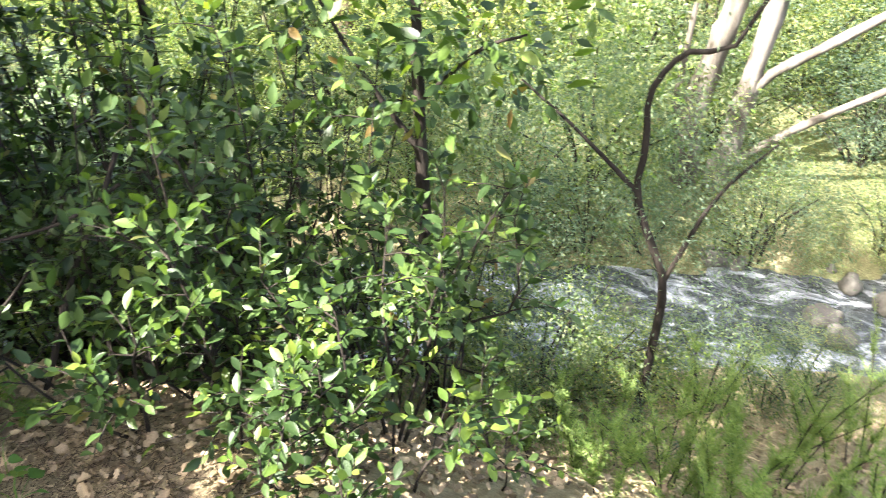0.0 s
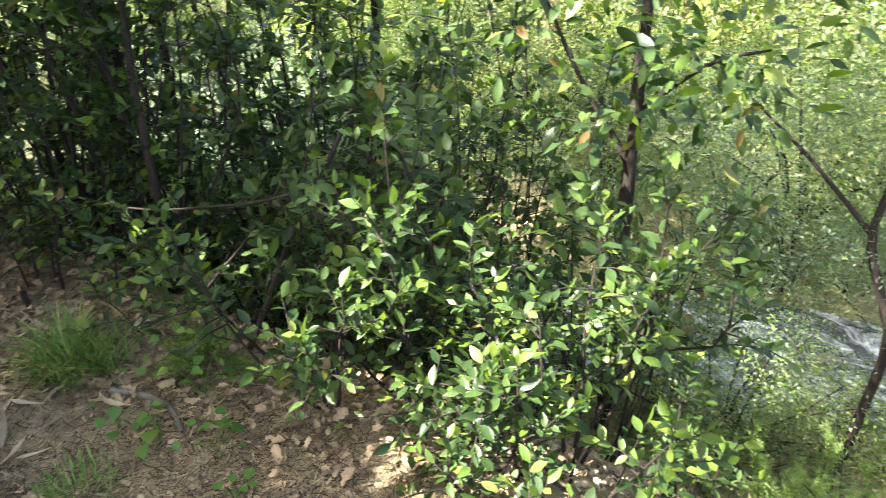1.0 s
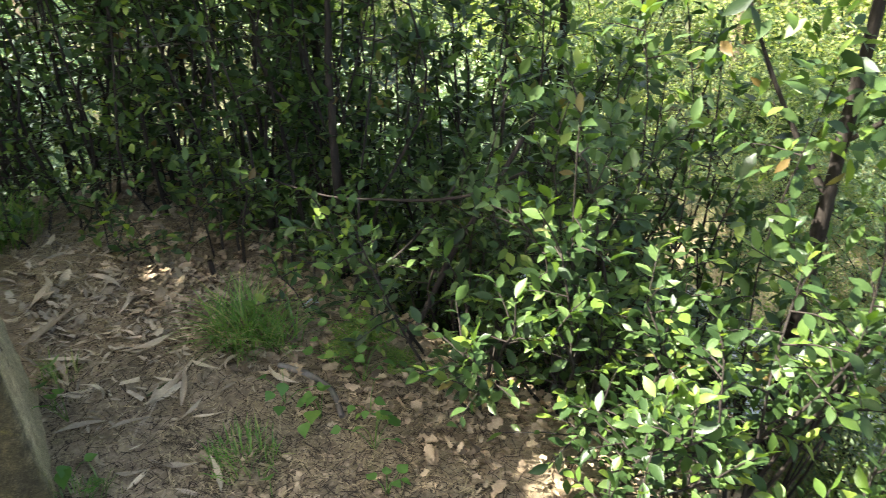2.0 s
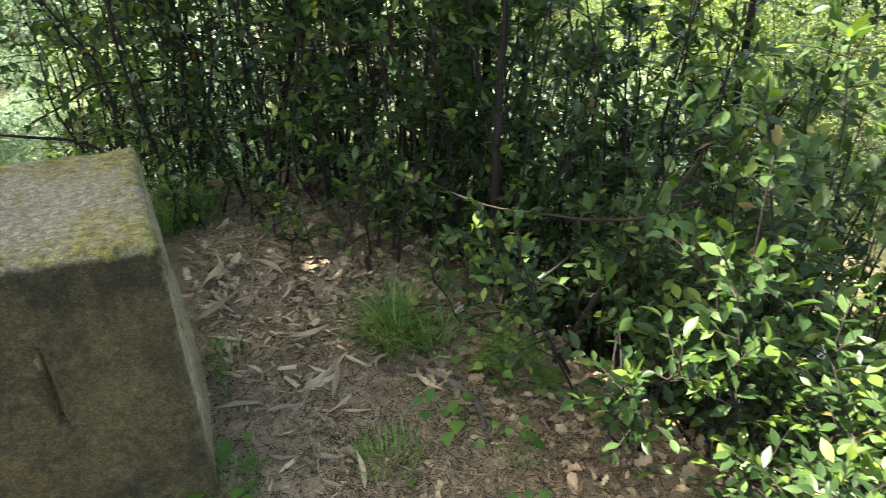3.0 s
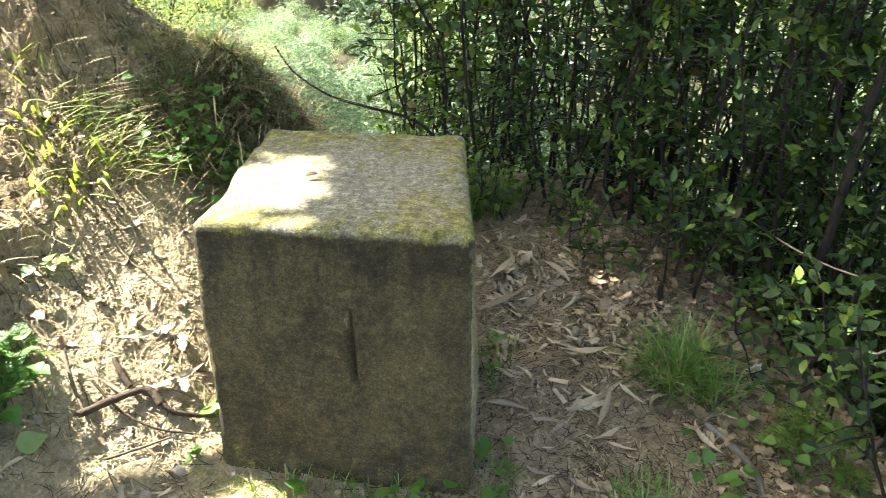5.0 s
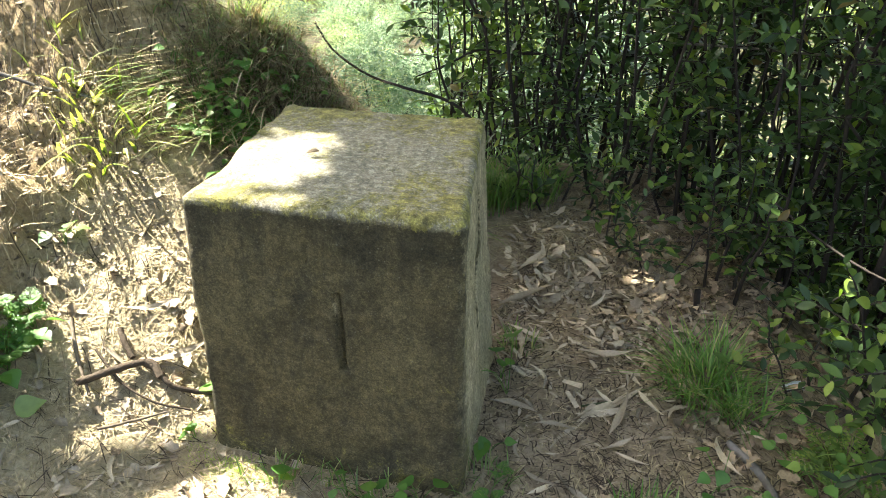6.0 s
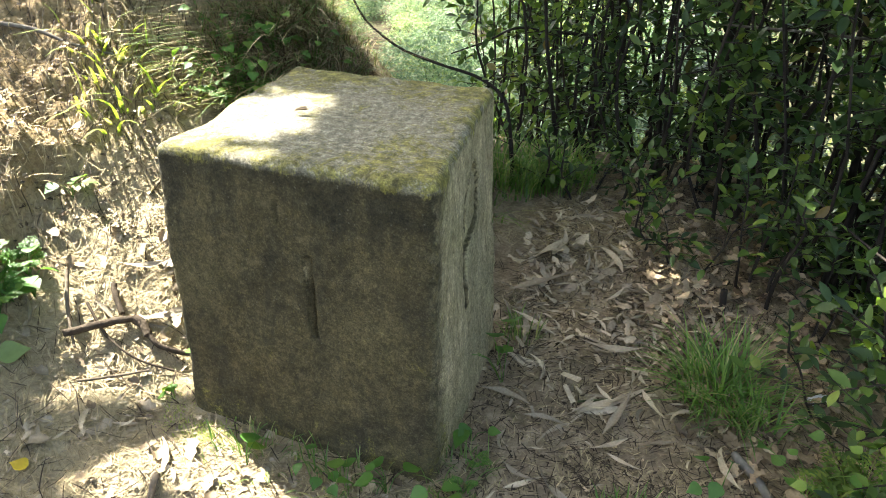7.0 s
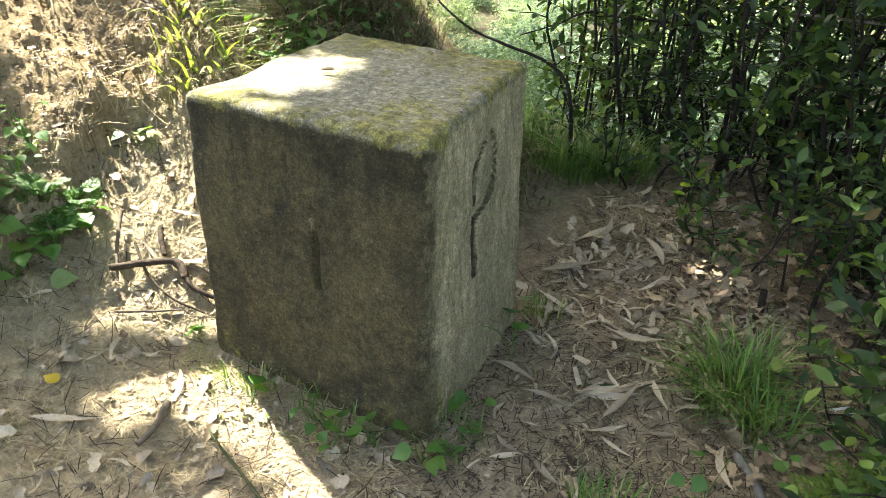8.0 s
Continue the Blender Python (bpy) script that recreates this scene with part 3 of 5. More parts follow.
    g.v = [out]
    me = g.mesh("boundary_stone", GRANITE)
    bm = bmesh.new()
    bm.from_mesh(me)
    bmesh.ops.remove_doubles(bm, verts=bm.verts, dist=0.0008)
    bm.to_mesh(me)
    bm.free()
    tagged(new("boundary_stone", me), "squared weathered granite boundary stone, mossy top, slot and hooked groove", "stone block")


build_stone()


# ---- plants ----
def shrub_data(rng, foot, height, spread, stems, leaf, young=0.12, twigs=9, per_twig=9, lean=(0, 0), low=0.15, radius=0.012, gap=None):
    """Stems with side twigs and alternate leaves. Returns the stem lines and the leaves' arrays."""
    lines, P, W, U, S, M = [], [], [], [], [], []
    for _ in range(stems):
        a, d = rng.uniform(0, 2 * math.pi), rng.uniform(0.0, 1.0) ** 0.6
        bx, by = foot[0] + 0.35 * spread * d * math.cos(a), foot[1] + 0.35 * spread * d * math.sin(a)
        base = np.array((bx, by, float(land(bx, by)) - 0.03))
        h = height * rng.uniform(0.6, 1.05)
        tip = base + np.array((spread * 0.75 * d * math.cos(a) + lean[0] * h, spread * 0.75 * d * math.sin(a) + lean[1] * h, h))
        k = rng.normal(0, 0.05 * h, (2, 3))
        pts = smooth_line([base, base + (tip - base) * 0.35 + k[0], base + (tip - base) * 0.7 + k[1], tip], 9)
        lines.append((pts, radius * rng.uniform(0.6, 1.2)))
        for j in range(twigs + 1):
            f = low + (1 - low) * (j / twigs) if j else 1.0
            f = min(1.0, f * rng.uniform(0.93, 1.05)) if j < twigs else 1.0
            i = min(int(f * 8), 7)
            o = pts[i] + (pts[i + 1] - pts[i]) * (f * 8 - i)
            ta = rng.uniform(0, 2 * math.pi)
            out = unit(np.array((math.cos(ta), math.sin(ta), rng.uniform(0.15, 0.9)))) if f < 0.99 else unit(np.array((rng.normal(0, .3), rng.normal(0, .3), 1.0)))
            length = rng.uniform(0.10, 0.26) * (1.25 - 0.5 * f)
            n = max(3, int(per_twig * rng.uniform(0.6, 1.3)))
            q = np.linspace(0.12, 1.0, n)[:, None]
            at = o + out * length * q + np.array((0, 0, -0.25 * length)) * q * q
            lines.append((np.array([o, (o + at[-1]) / 2 + np.array((0, 0, 0.01)), at[-1]]), 0.0032))
            ph = np.arange(n) * 2.4 + rng.uniform(0, 6)
            ref = unit(np.cross(out, (0.2, 0.1, 1.0)))
            ref2 = np.cross(out, ref)
            way = np.cos(ph)[:, None] * ref + np.sin(ph)[:, None] * ref2 + out * (0.35 + 1.0 * q) + rng.normal(0, 0.25, (n, 3))
            way[:, 2] -= 0.15
            P.append(at)
            W.append(way)
            U.append(np.array((0, 0, 1.0)) + rng.normal(0, 0.45, (n, 3)))
            S.append(leaf * rng.uniform(0.6, 1.2, n))
            tipped = (q[:, 0] > 0.7) & (rng.uniform() < young * 2.2)
            M.append((tipped | (rng.uniform(0, 1, n) < young * 0.25)).astype(int))
    P, W, U, S, M = (np.concatenate(a) for a in (P, W, U, S, M))
    if gap is not None:
        keep = gap(P)
        P, W, U, S, M = P[keep], W[keep], U[keep], S[keep], M[keep]
    return lines, P, W, U, S, M


SINGLE = []
for shape_seed in range(3):
    for leaf_mat in (LAUREL, YOUNG):
        one = Geo()
        tv, tq = blade((0.015, 0.14, 0.215, 0.235, 0.205, 0.12, 0.01), 3, 0.12 + 0.06 * shape_seed, 0.05 + 0.09 * shape_seed, 0.1)
        one.add(tv, tq)
        SINGLE.append(one.mesh("leaf", leaf_mat))


def shrub(name, label, category, seed, foot, height, spread, stems, leaf, shape=LEAF_NEAR, single=0, near=(0, 0), group="laurel shrubs", mats=(LAUREL, YOUNG), bark=BARK, **more):
    rng = np.random.default_rng(seed)
    lines, P, W, U, S, M = shrub_data(rng, foot, height, spread, stems, leaf, **more)
    top = thing(name, label, category, (foot[0], foot[1], float(land(*foot))), group)
    shift = -np.array(top.location)
    thick = [l for l in lines if l[1] > 0.0033]
    stems = []
    for pts, rad in thick:
        g = Geo()
        tube(g, pts + shift, rad, rad * 0.35, 6, 0, rng)
        stems.append(part("stem", g, bark, top))
    course = np.stack([pts for pts, rad in thick])
    g = Geo()
    for pts, rad in lines:
        if rad <= 0.0033:
            tube(g, pts + shift, rad, rad * 0.4, 4)
    part("twig_tangle", g, bark, top, "thin leafy twigs", "stuff")
    order = np.argsort(np.hypot(P[:, 0] - near[0], P[:, 1] - near[1])) if single else np.arange(len(P))
    first, rest = order[:single], order[single:]
    for i in first:
        w = unit(W[i])
        s = unit(np.cross(w, U[i]))
        own = int(np.argmin(np.linalg.norm(course - P[i], axis=2).min(1)))
        ob = part("leaf", SINGLE[2 * int(rng.integers(3)) + int(M[i])], None, stems[own])
        ob.matrix_basis = Matrix.Translation(P[i] + shift) @ Matrix((s, w, np.cross(s, w))).transposed().to_4x4() @ Matrix.Scale(S[i], 4)
    g = Geo()
    leaves(g, P[rest] + shift, W[rest], U[rest], S[rest], shape, M[rest])
    part("foliage", g, list(mats), top, "glossy dark green leaves", "stuff")
    return top


# thicket of upright stems behind the path, dark under the trees
THICKET = [
    (0.34, 2.05, 1.9, 0.45, 8), (0.66, 1.84, 2.0, 0.45, 9), (0.98, 1.72, 2.1, 0.45, 9), (1.28, 1.40, 2.1, 0.45, 9),
    (1.56, 1.10, 2.0, 0.45, 9), (0.75, 2.35, 2.3, 0.7, 8), (1.30, 2.05, 2.4, 0.7, 9), (1.72, 1.68, 2.3, 0.7, 9),
    (2.02, 1.25, 2.2, 0.7, 9), (1.05, 2.85, 2.4, 0.8, 7), (1.80, 2.45, 2.4, 0.8, 8), (2.30, 1.90, 2.3, 0.8, 6),
    (2.15, 0.82, 2.1, 0.65, 8), (2.60, 1.30, 2.3, 0.8, 5), (0.35, 2.80, 2.2, 0.7, 6), (2.80, 0.85, 2.4, 0.7, 8), (3.15, 1.15, 2.5, 0.8, 8), (3.0, 0.55, 2.2, 0.6, 6), (2.95, 1.65, 2.4, 0.8, 5), (2.50, 2.45, 2.4, 0.8, 6),
]
for k, (px, py, tall, wide, count) in enumerate(THICKET):
    shrub("laurel_shrub", "dark laurel thicket of upright stems behind the path", "shrub", 100 + k, (px, py), tall, wide, int(count * 1.5), (0.055 if k < 5 else 0.060 if k < 9 else 0.075),
          shape=(LEAF_NEAR if k < 5 else LEAF_MID if k < 9 else LEAF_FAR), single=70 if k < 5 else 0, near=(0.8, 0.6), twigs=15, per_twig=8 if k in (0, 1, 5, 14) else 13 if k < 9 else 10, low=0.03, young=0.16, radius=0.009)
for k, (px, py, tall) in enumerate([(0.12, 2.05, 1.5), (-0.10, 2.45, 1.9), (0.10, 2.6, 2.0), (-0.30, 2.75, 1.7)]):
    shrub("laurel_shrub", "open laurel shrub at the thicket's end, light between its leaves", "shrub", 150 + k, (px, py), tall, 0.55, 6, 0.060, single=60 if k == 0 else 0, near=(0.5, 0.5), twigs=12, per_twig=9, low=0.08, young=0.3, radius=0.007)
# low seedlings at the thicket's foot
for k, (px, py) in enumerate([(0.42, 1.62), (0.72, 1.30), (1.12, 1.06), (1.24, 0.84), (1.30, 0.55), (1.38, 0.38), (0.55, 1.50), (0.86, 1.22), (1.05, 1.15), (1.40, 0.70), (0.22, 1.72)]):
    shrub("laurel_seedling", "low laurel seedling in brown leaf litter", "plant", 300 + k, (px, py), 0.24 + 0.08 * (k % 3), 0.2, 2, 0.05, twigs=5, per_twig=7, young=0.25,
          radius=0.006, single=24, near=(0.7, -1.4), group="laurel seedlings")
# the sunlit shrub on the edge of the slope
EDGE = [
    (1.55, -0.10, 0.60, 0.4, 5, 0.058, 0.35), (1.70, 0.25, 0.80, 0.5, 4, 0.062, 0.2), (1.95, -0.25, 0.90, 0.6, 6, 0.066, 0.3), (2.10, 0.25, 1.3, 0.7, 7, 0.07, 0.15),
    (2.35, -0.15, 1.5, 0.7, 5, 0.072, 0.25), (2.60, 0.25, 1.7, 0.8, 5, 0.08, 0.15), (2.05, -0.58, 0.95, 0.5, 4, 0.066, 0.45), (2.70, -0.30, 1.4, 0.6, 3, 0.078, 0.2),
    (2.45, 0.70, 2.0, 0.8, 6, 0.075, 0.1), (1.85, -0.82, 0.72, 0.4, 3, 0.062, 0.55), (1.70, -0.58, 0.42, 0.35, 3, 0.050, 0.3), (1.60, -0.85, 0.36, 0.3, 3, 0.050, 0.3), (1.76, -0.32, 0.58, 0.40, 4, 0.060, 0.4),
    (2.20, -1.0, 0.50, 0.2, 2, 0.055, 0.9),
    (1.62, -0.45, 0.48, 0.38, 4, 0.056, 0.3), (1.74, -0.72, 0.55, 0.36, 4, 0.060, 0.4),
    (2.40, -0.45, 1.2, 0.5, 4, 0.070, 0.3), (1.85, 0.60, 1.2, 0.6, 5, 0.07, 0.12), (2.9, 0.1, 1.5, 0.7, 3, 0.08, 0.2),
]
for k, (px, py, tall, wide, count, size, fresh) in enumerate(EDGE):
    shrub("laurel_shrub", "laurel shrub with fresh bright tips on the slope's edge", "shrub", 200 + k, (px, py), tall, wide, count, size * 0.86,
          shape=LEAF_NEAR, single=150 if k in (0, 2, 4, 6) else 60, near=(0.9, -1.2), twigs=10, per_twig=8, low=0.36, young=fresh * 0.42, radius=0.007)


# ---- grass ----
def tuft(name, label, category, seed, foot, radius, count, length, width=0.0045, mat=GRASS, lift=0.85, group="grass tufts", lean=(0, 0)):
    rng = np.random.default_rng(seed)
    g = Geo()
    z0 = float(rough_land(*foot))
    for _ in range(count):
        a, d = rng.uniform(0, 2 * math.pi), radius * rng.uniform(0, 1) ** 0.7
        bx, by = d * math.cos(a), d * math.sin(a)
        a2 = a + rng.normal(0, 0.9)
        n = length * rng.uniform(0.45, 1.15)
        flat = rng.uniform(0.25, 1.0) * (1.15 - lift * 0.5)
        t = np.linspace(0, 1, 6)[:, None]
        out = np.array((math.cos(a2) + lean[0], math.sin(a2) + lean[1], 0))
        pts = np.array((bx, by, float(land(foot[0] + bx, foot[1] + by)) - z0 - 0.01)) + n * (out * flat * t ** 1.7 + np.array((0, 0, 1.0)) * lift * (t - 0.55 * flat * t ** 2.4))
        side = unit(np.cross(out, (0, 0, 1))) * (width * (1 - t ** 2.5) + 0.0004) * rng.uniform(0.6, 1.3)
        g.add(np.stack([pts - side, pts + side], 1), grid_quads(6, 2))
    ob = part(name, g, mat, None, label, "stuff")
    ob.location = (foot[0], foot[1], z0)
    return tagged(ob, category=category, group=group)


tuft("grass_tuft", "green tuft of long grass beside the path", "grass", 1, (0.98, 0.52), 0.11, 260, 0.29, 0.0020, FRESH, 0.72)
tuft("grass_tuft", "green tuft of long grass beside the path", "grass", 15, (1.01, 0.50), 0.13, 120, 0.30, 0.0018, GRASS, 0.6)
tuft("grass_tuft", "green tuft of long grass beside the path", "grass", 2, (1.07, 0.40), 0.06, 50, 0.24, 0.0026, FRESH, 0.7)
tuft("grass_tuft", "short grass tuft on the path", "grass", 3, (0.80, -0.02), 0.10, 190, 0.085, 0.0016, FRESH)
tuft("grass_tuft", "fresh grass tuft behind the stone", "grass", 4, (0.06, 1.60), 0.20, 520, 0.27, 0.0026, FRESH, 0.75)
tuft("grass_tuft", "fresh grass tuft behind the stone", "grass", 5, (0.28, 1.72), 0.18, 380, 0.27, 0.0026, FRESH, 0.75)
tuft("grass_tuft", "sparse grass at the stone's foot", "grass", 6, (0.40, 0.02), 0.09, 60, 0.08, 0.0015)
tuft("grass_tuft", "sparse grass at the stone's foot", "grass", 7, (-0.12, -0.06), 0.13, 60, 0.10, 0.0018)
tuft("grass_tuft", "sparse grass at the stone's foot", "grass", 8, (0.12, -0.07), 0.13, 60, 0.10, 0.0018)
for k, (px, py) in enumerate([(-0.40, 0.03), (-0.37, -0.05), (-0.30, -0.07), (-0.24, -0.05)]):
    tuft("moss_tuft", "low yellow-green moss at the stone's foot", "moss", 16 + k, (px, py), 0.05, 260, 0.022, 0.0014, REED, 0.9)
tuft("grass_tuft", "sparse grass at the stone's foot", "grass", 9, (0.40, 0.62), 0.06, 50, 0.10, 0.0018)
for k, (px, py, count) in enumerate([(-1.10, 0.76, 34), (-1.22, 0.90, 30), (-1.02, 0.90, 26), (-1.33, 0.98, 20)]):
    tuft("broad_grass", "sunlit broad-bladed grass on the dry bank", "grass", 10 + k, (px, py), 0.13, int(count * 0.9), 0.25, 0.0062, REED, 0.62, lean=(0.6, -0.5))
for k, (px, py) in enumerate([(-1.18, 0.10), (-1.15, 0.36), (-1.28, 0.48), (-1.3, 0.0)]):
    tuft("grass_tuft", "dead brown grass hanging over the scarp", "grass", 480 + k, (px, py), 0.10, 26, 0.10, 0.0015, STRAW, 0.35, "grass on the bank", (0.6, -0.3))
rng = np.random.default_rng(44)
for k in range(72):
    px, py = (rng.uniform(-1.15, -0.08), rng.uniform(1.0, 1.5)) if k < 60 else (rng.uniform(-0.95, 0.05), rng.uniform(1.05, 1.5))
    tuft("grass_tuft", "long dry and green grass hanging on the bank", "grass", 400 + k, (px, py), 0.13, 75, 0.24, 0.0022, (GRASS, DRY_GRASS, GRASS, STRAW)[k % 4], 0.38 if k < 60 else 0.5, "grass on the bank", (0.1, -0.5))
for k in range(64):
    px = rng.uniform(-0.88, -0.42) if k % 5 else rng.uniform(-0.6, 0.0)
    tuft("grass_tuft", "long grass drooping down the dry bank", "grass", 900 + k, (px, 1.12 - 0.16 * (px + 0.4) + rng.uniform(-0.1, 0.55)), 0.12, 46, 0.36, 0.0019, (DRY_GRASS, GRASS, DRY_GRASS, STRAW)[k % 4], 0.45, "grass on the bank", (0.25, -0.75))
for k in range(16):
    px = rng.uniform(1.9, 3.9)
    tuft("grass_tuft", "pale green grass on the slope to the stream", "grass", 450 + k, (px - 0.5, rng.uniform(-2.5, -0.9)), 0.20, 70, 0.16, 0.0022, GRASS, 0.9, "grass on the slope")


# ---- fallen leaves and litter ----
def scatter(rng, n, box, keep=lambda x, y: True):
    out = []
    while len(out) < n:
        x, y = rng.uniform(box[0], box[1]), rng.uniform(box[2], box[3])
        if keep(x, y) and not (-0.37 < x < 0.33 and 0.0 < y < 0.6):
            out.append((x, y))
    return out


def tilt_at(x, y, turn, lift=0.004, roll=0.0, pitch=0.0):
    e = 0.02
    n = Vector((float(land(x - e, y) - land(x + e, y)), float(land(x, y - e) - land(x, y + e)), 2 * e)).normalized()
    q = Vector((0, 0, 1)).rotation_difference(n).to_matrix().to_4x4()
    return Matrix.Translation((x, y, float(rough_land(x, y)) + lift)) @ q @ pose(0, 0, 0, pitch, roll, turn)


GUM = []
for k in range(5):
    one = Geo()
    one.add(*blade((0.004, 0.035, 0.058, 0.062, 0.056, 0.042, 0.024, 0.004), 3, 0.25 - 0.1 * (k % 3), -0.02 * k, 0.8 * ((k % 2) - 0.3), 0.05 + 0.03 * (k % 4)))
    GUM.append(one.mesh("gum_leaf", DEAD_LEAF))
OAK = []
for k in range(4):
    one = Geo()
    one.add(*blade((0.02, 0.10, 0.22, 0.17, 0.30, 0.22, 0.28, 0.16, 0.03), 5, 0.15 + 0.2 * (k % 2), 0.1 - 0.12 * k, 0.5 * (k % 3 - 1), 0.02 * k))
    OAK.append(one.mesh("oak_leaf", OAK_LEAF))

rng = np.random.default_rng(9)


def fallen(mesh, name, label, x, y, turn, size, roll=0.0, pitch=0.0, group="fallen leaves", lift=0.006):
    ob = new(name, mesh)
    ob.matrix_world = tilt_at(x, y, turn, lift, roll, pitch) @ Matrix.Scale(size, 4)
    return tagged(ob, label, "leaf", group)


ON_PATH = [(0.31, 0.81, 0.49, 0.98), (0.32, 1.00, 0.42, 1.17), (0.38, 0.52, 0.59, 0.50), (0.58, 0.62, 0.75, 0.62), (0.61, 0.32, 0.78, 0.46), (0.70, 0.26, 0.75, 0.42), (0.67, 0.20, 0.76, 0.25),
           (0.48, 0.10, 0.57, 0.07), (0.99, 0.31, 1.03, 0.17), (0.78, 0.45, 0.84, 0.34), (0.34, 0.63, 0.46, 0.68), (0.42, 0.56, 0.39, 0.70), (0.16, 1.36, 0.29, 1.28), (0.40, 1.08, 0.41, 1.25), (0.44, 1.20, 0.55, 1.21),
           (0.50, 0.02, 0.58, 0.09), (0.60, 0.30, 0.66, 0.40), (0.66, 1.05, 0.56, 1.18), (0.80, 0.80, 0.73, 0.94), (0.72, 0.20, 0.80, 0.17), (0.45, 0.85, 0.36, 0.95)]
for k, (x, y, x1, y1) in enumerate(ON_PATH):
    fallen(GUM[k % 5], "gum_leaf", "curled grey-brown sickle-shaped eucalyptus leaf on the path", x, y, math.degrees(math.atan2(x - x1, y1 - y)), math.hypot(x1 - x, y1 - y) * 1.1, rng.normal(0, 8), rng.normal(0, 3), lift=0.014)
ON_STRAW = [(-0.53, -0.44, -53, 0.17), (-0.64, 0.15, -42, 0.20), (-0.28, -0.23, 32, 0.12), (-0.77, 0.27, -54, 0.15), (-1.01, -0.11, 24, 0.17), (-0.65, -0.02, -54, 0.10)]
for k, (x, y, turn, size) in enumerate(ON_STRAW):
    fallen(GUM[k % 5], "gum_leaf", "pale dry eucalyptus leaf on straw", x, y, turn, size, rng.normal(0, 8), rng.normal(0, 3), lift=0.014)
for k, (x, y) in enumerate(scatter(rng, 150, (0.34, 1.15, -0.6, 1.6), lambda x, y: x + 0.35 * y < 1.35 and not (y < 0.05 and x > 0.9))):
    fallen(GUM[k % 5], "gum_leaf", "small dry sickle-shaped eucalyptus leaf on the path", x, y, rng.uniform(0, 360), 0.04 + 0.13 * rng.uniform(0, 1) ** 2.2, rng.normal(0, 12), rng.normal(0, 5), lift=0.009)
for k, (x, y) in enumerate(scatter(rng, 40, (-1.0, 0.3, -0.9, 0.2))):
    fallen(GUM[k % 5], "gum_leaf", "pale dry eucalyptus leaf on straw", x, y, rng.uniform(0, 360), rng.uniform(0.05, 0.11), rng.normal(0, 12), rng.normal(0, 5))
for k, (x, y) in enumerate(scatter(rng, 170, (0.85, 1.9, -0.8, 1.5), lambda x, y: x + 0.55 * y > 1.05 and x + .5 * y < 1.5)):
    fallen(OAK[k % 4], "oak_leaf", "dry brown lobed leaf in the litter", x, y, rng.uniform(0, 360), rng.uniform(0.03, 0.062), rng.normal(0, 22), rng.normal(0, 15), "brown leaf litter")
for k, (x, y) in enumerate(scatter(rng, 90, (-1.2, 0.3, -1.0, 0.6))):
    fallen(OAK[k % 4], "oak_leaf", "crumbled dry leaf on straw", x, y, rng.uniform(0, 360), rng.uniform(0.025, 0.06), rng.normal(0, 12), rng.normal(0, 8), "brown leaf litter")


def litter(name, label, seed, count, box, size, width, mat, keep=lambda x, y: True, lift=0.01):
    """Fine dry strips lying on the ground."""
    rng = np.random.default_rng(seed)
    xy = np.array(scatter(rng, count, box, keep))
    a = rng.uniform(0, 2 * math.pi, count)
    n = size * rng.uniform(0.3, 1.3, count)
    d = np.stack([np.cos(a), np.sin(a)], 1)
    t = np.linspace(-0.5, 0.5, 4)
    bend = rng.normal(0, 0.18, count)
    side = np.stack([-d[:, 1], d[:, 0]], 1)
    p = xy[:, None] + n[:, None, None] * (d[:, None] * t[None, :, None] + side[:, None] * (bend[:, None] * (t[None] ** 2))[..., None])
    z = rough_land(p[..., 0], p[..., 1]) + rng.uniform(0.001, lift, count)[:, None]
    tilt = rng.normal(0, 0.06, count)[:, None] * n[:, None] * t[None]
    c = np.concatenate([p, (z + tilt)[..., None]], 2)
    w = (width * rng.uniform(0.5, 1.5, count))[:, None, None] * np.concatenate([side, np.zeros((count, 1))], 1)[:, None]
    w = np.repeat(w, 4, 1) * np.array((0.5, 1, 1, 0.5))[None, :, None]
    v = np.stack([c - w, c + w], 2).reshape(count, 8, 3)
    q = grid_quads(4, 2)[None] + (np.arange(count) * 8)[:, None, None]
    g = Geo()
    g.add(v, q)
    ob = part(name, g, mat, None, label, "stuff")
    return tagged(ob, category="litter")


litter("dry_straw", "pale dry straw and needles strewn on the bank's foot", 21, 17000, (-1.2, 0.35, -1.2, 1.0), 0.060, 0.0010, STRAW, lambda x, y: x < 0.25 - 0.8 * max(y, 0) or y < 0)
litter("dry_straw", "broken straw and twigs on the earth path", 22, 9000, (0.3, 1.35, -0.9, 1.9), 0.040, 0.0009, STRAW)
litter("dry_straw", "straw and dead stems hanging on the bank", 23, 1200, (-2.2, 0.0, 0.5, 2.2), 0.11, 0.0014, STRAW, lambda x, y: x < -0.6 or y > 0.9, 0.04)
litter("dry_straw", "dead grass stems matted on the bank", 40, 1800, (-1.3, 0.1, 0.95, 1.65), 0.11, 0.0013, STRAW, lift=0.03)
litter("twig_litter", "dark rootlets and stems on the bank", 41, 2200, (-1.9, 0.1, 0.6, 1.65), 0.10, 0.0014, ROOT, lambda x, y: x < -0.9 or y > 0.95, 0.03)
litter("twig_litter", "thin dark broken twigs on the path", 29, 6500, (0.3, 1.35, -0.9, 1.9), 0.045, 0.0011, ROOT, lift=0.015)
litter("twig_litter", "thin dark broken twigs on the straw", 30, 1500, (-1.4, 0.3, -1.2, 1.0), 0.08, 0.0014, ROOT, lift=0.02)


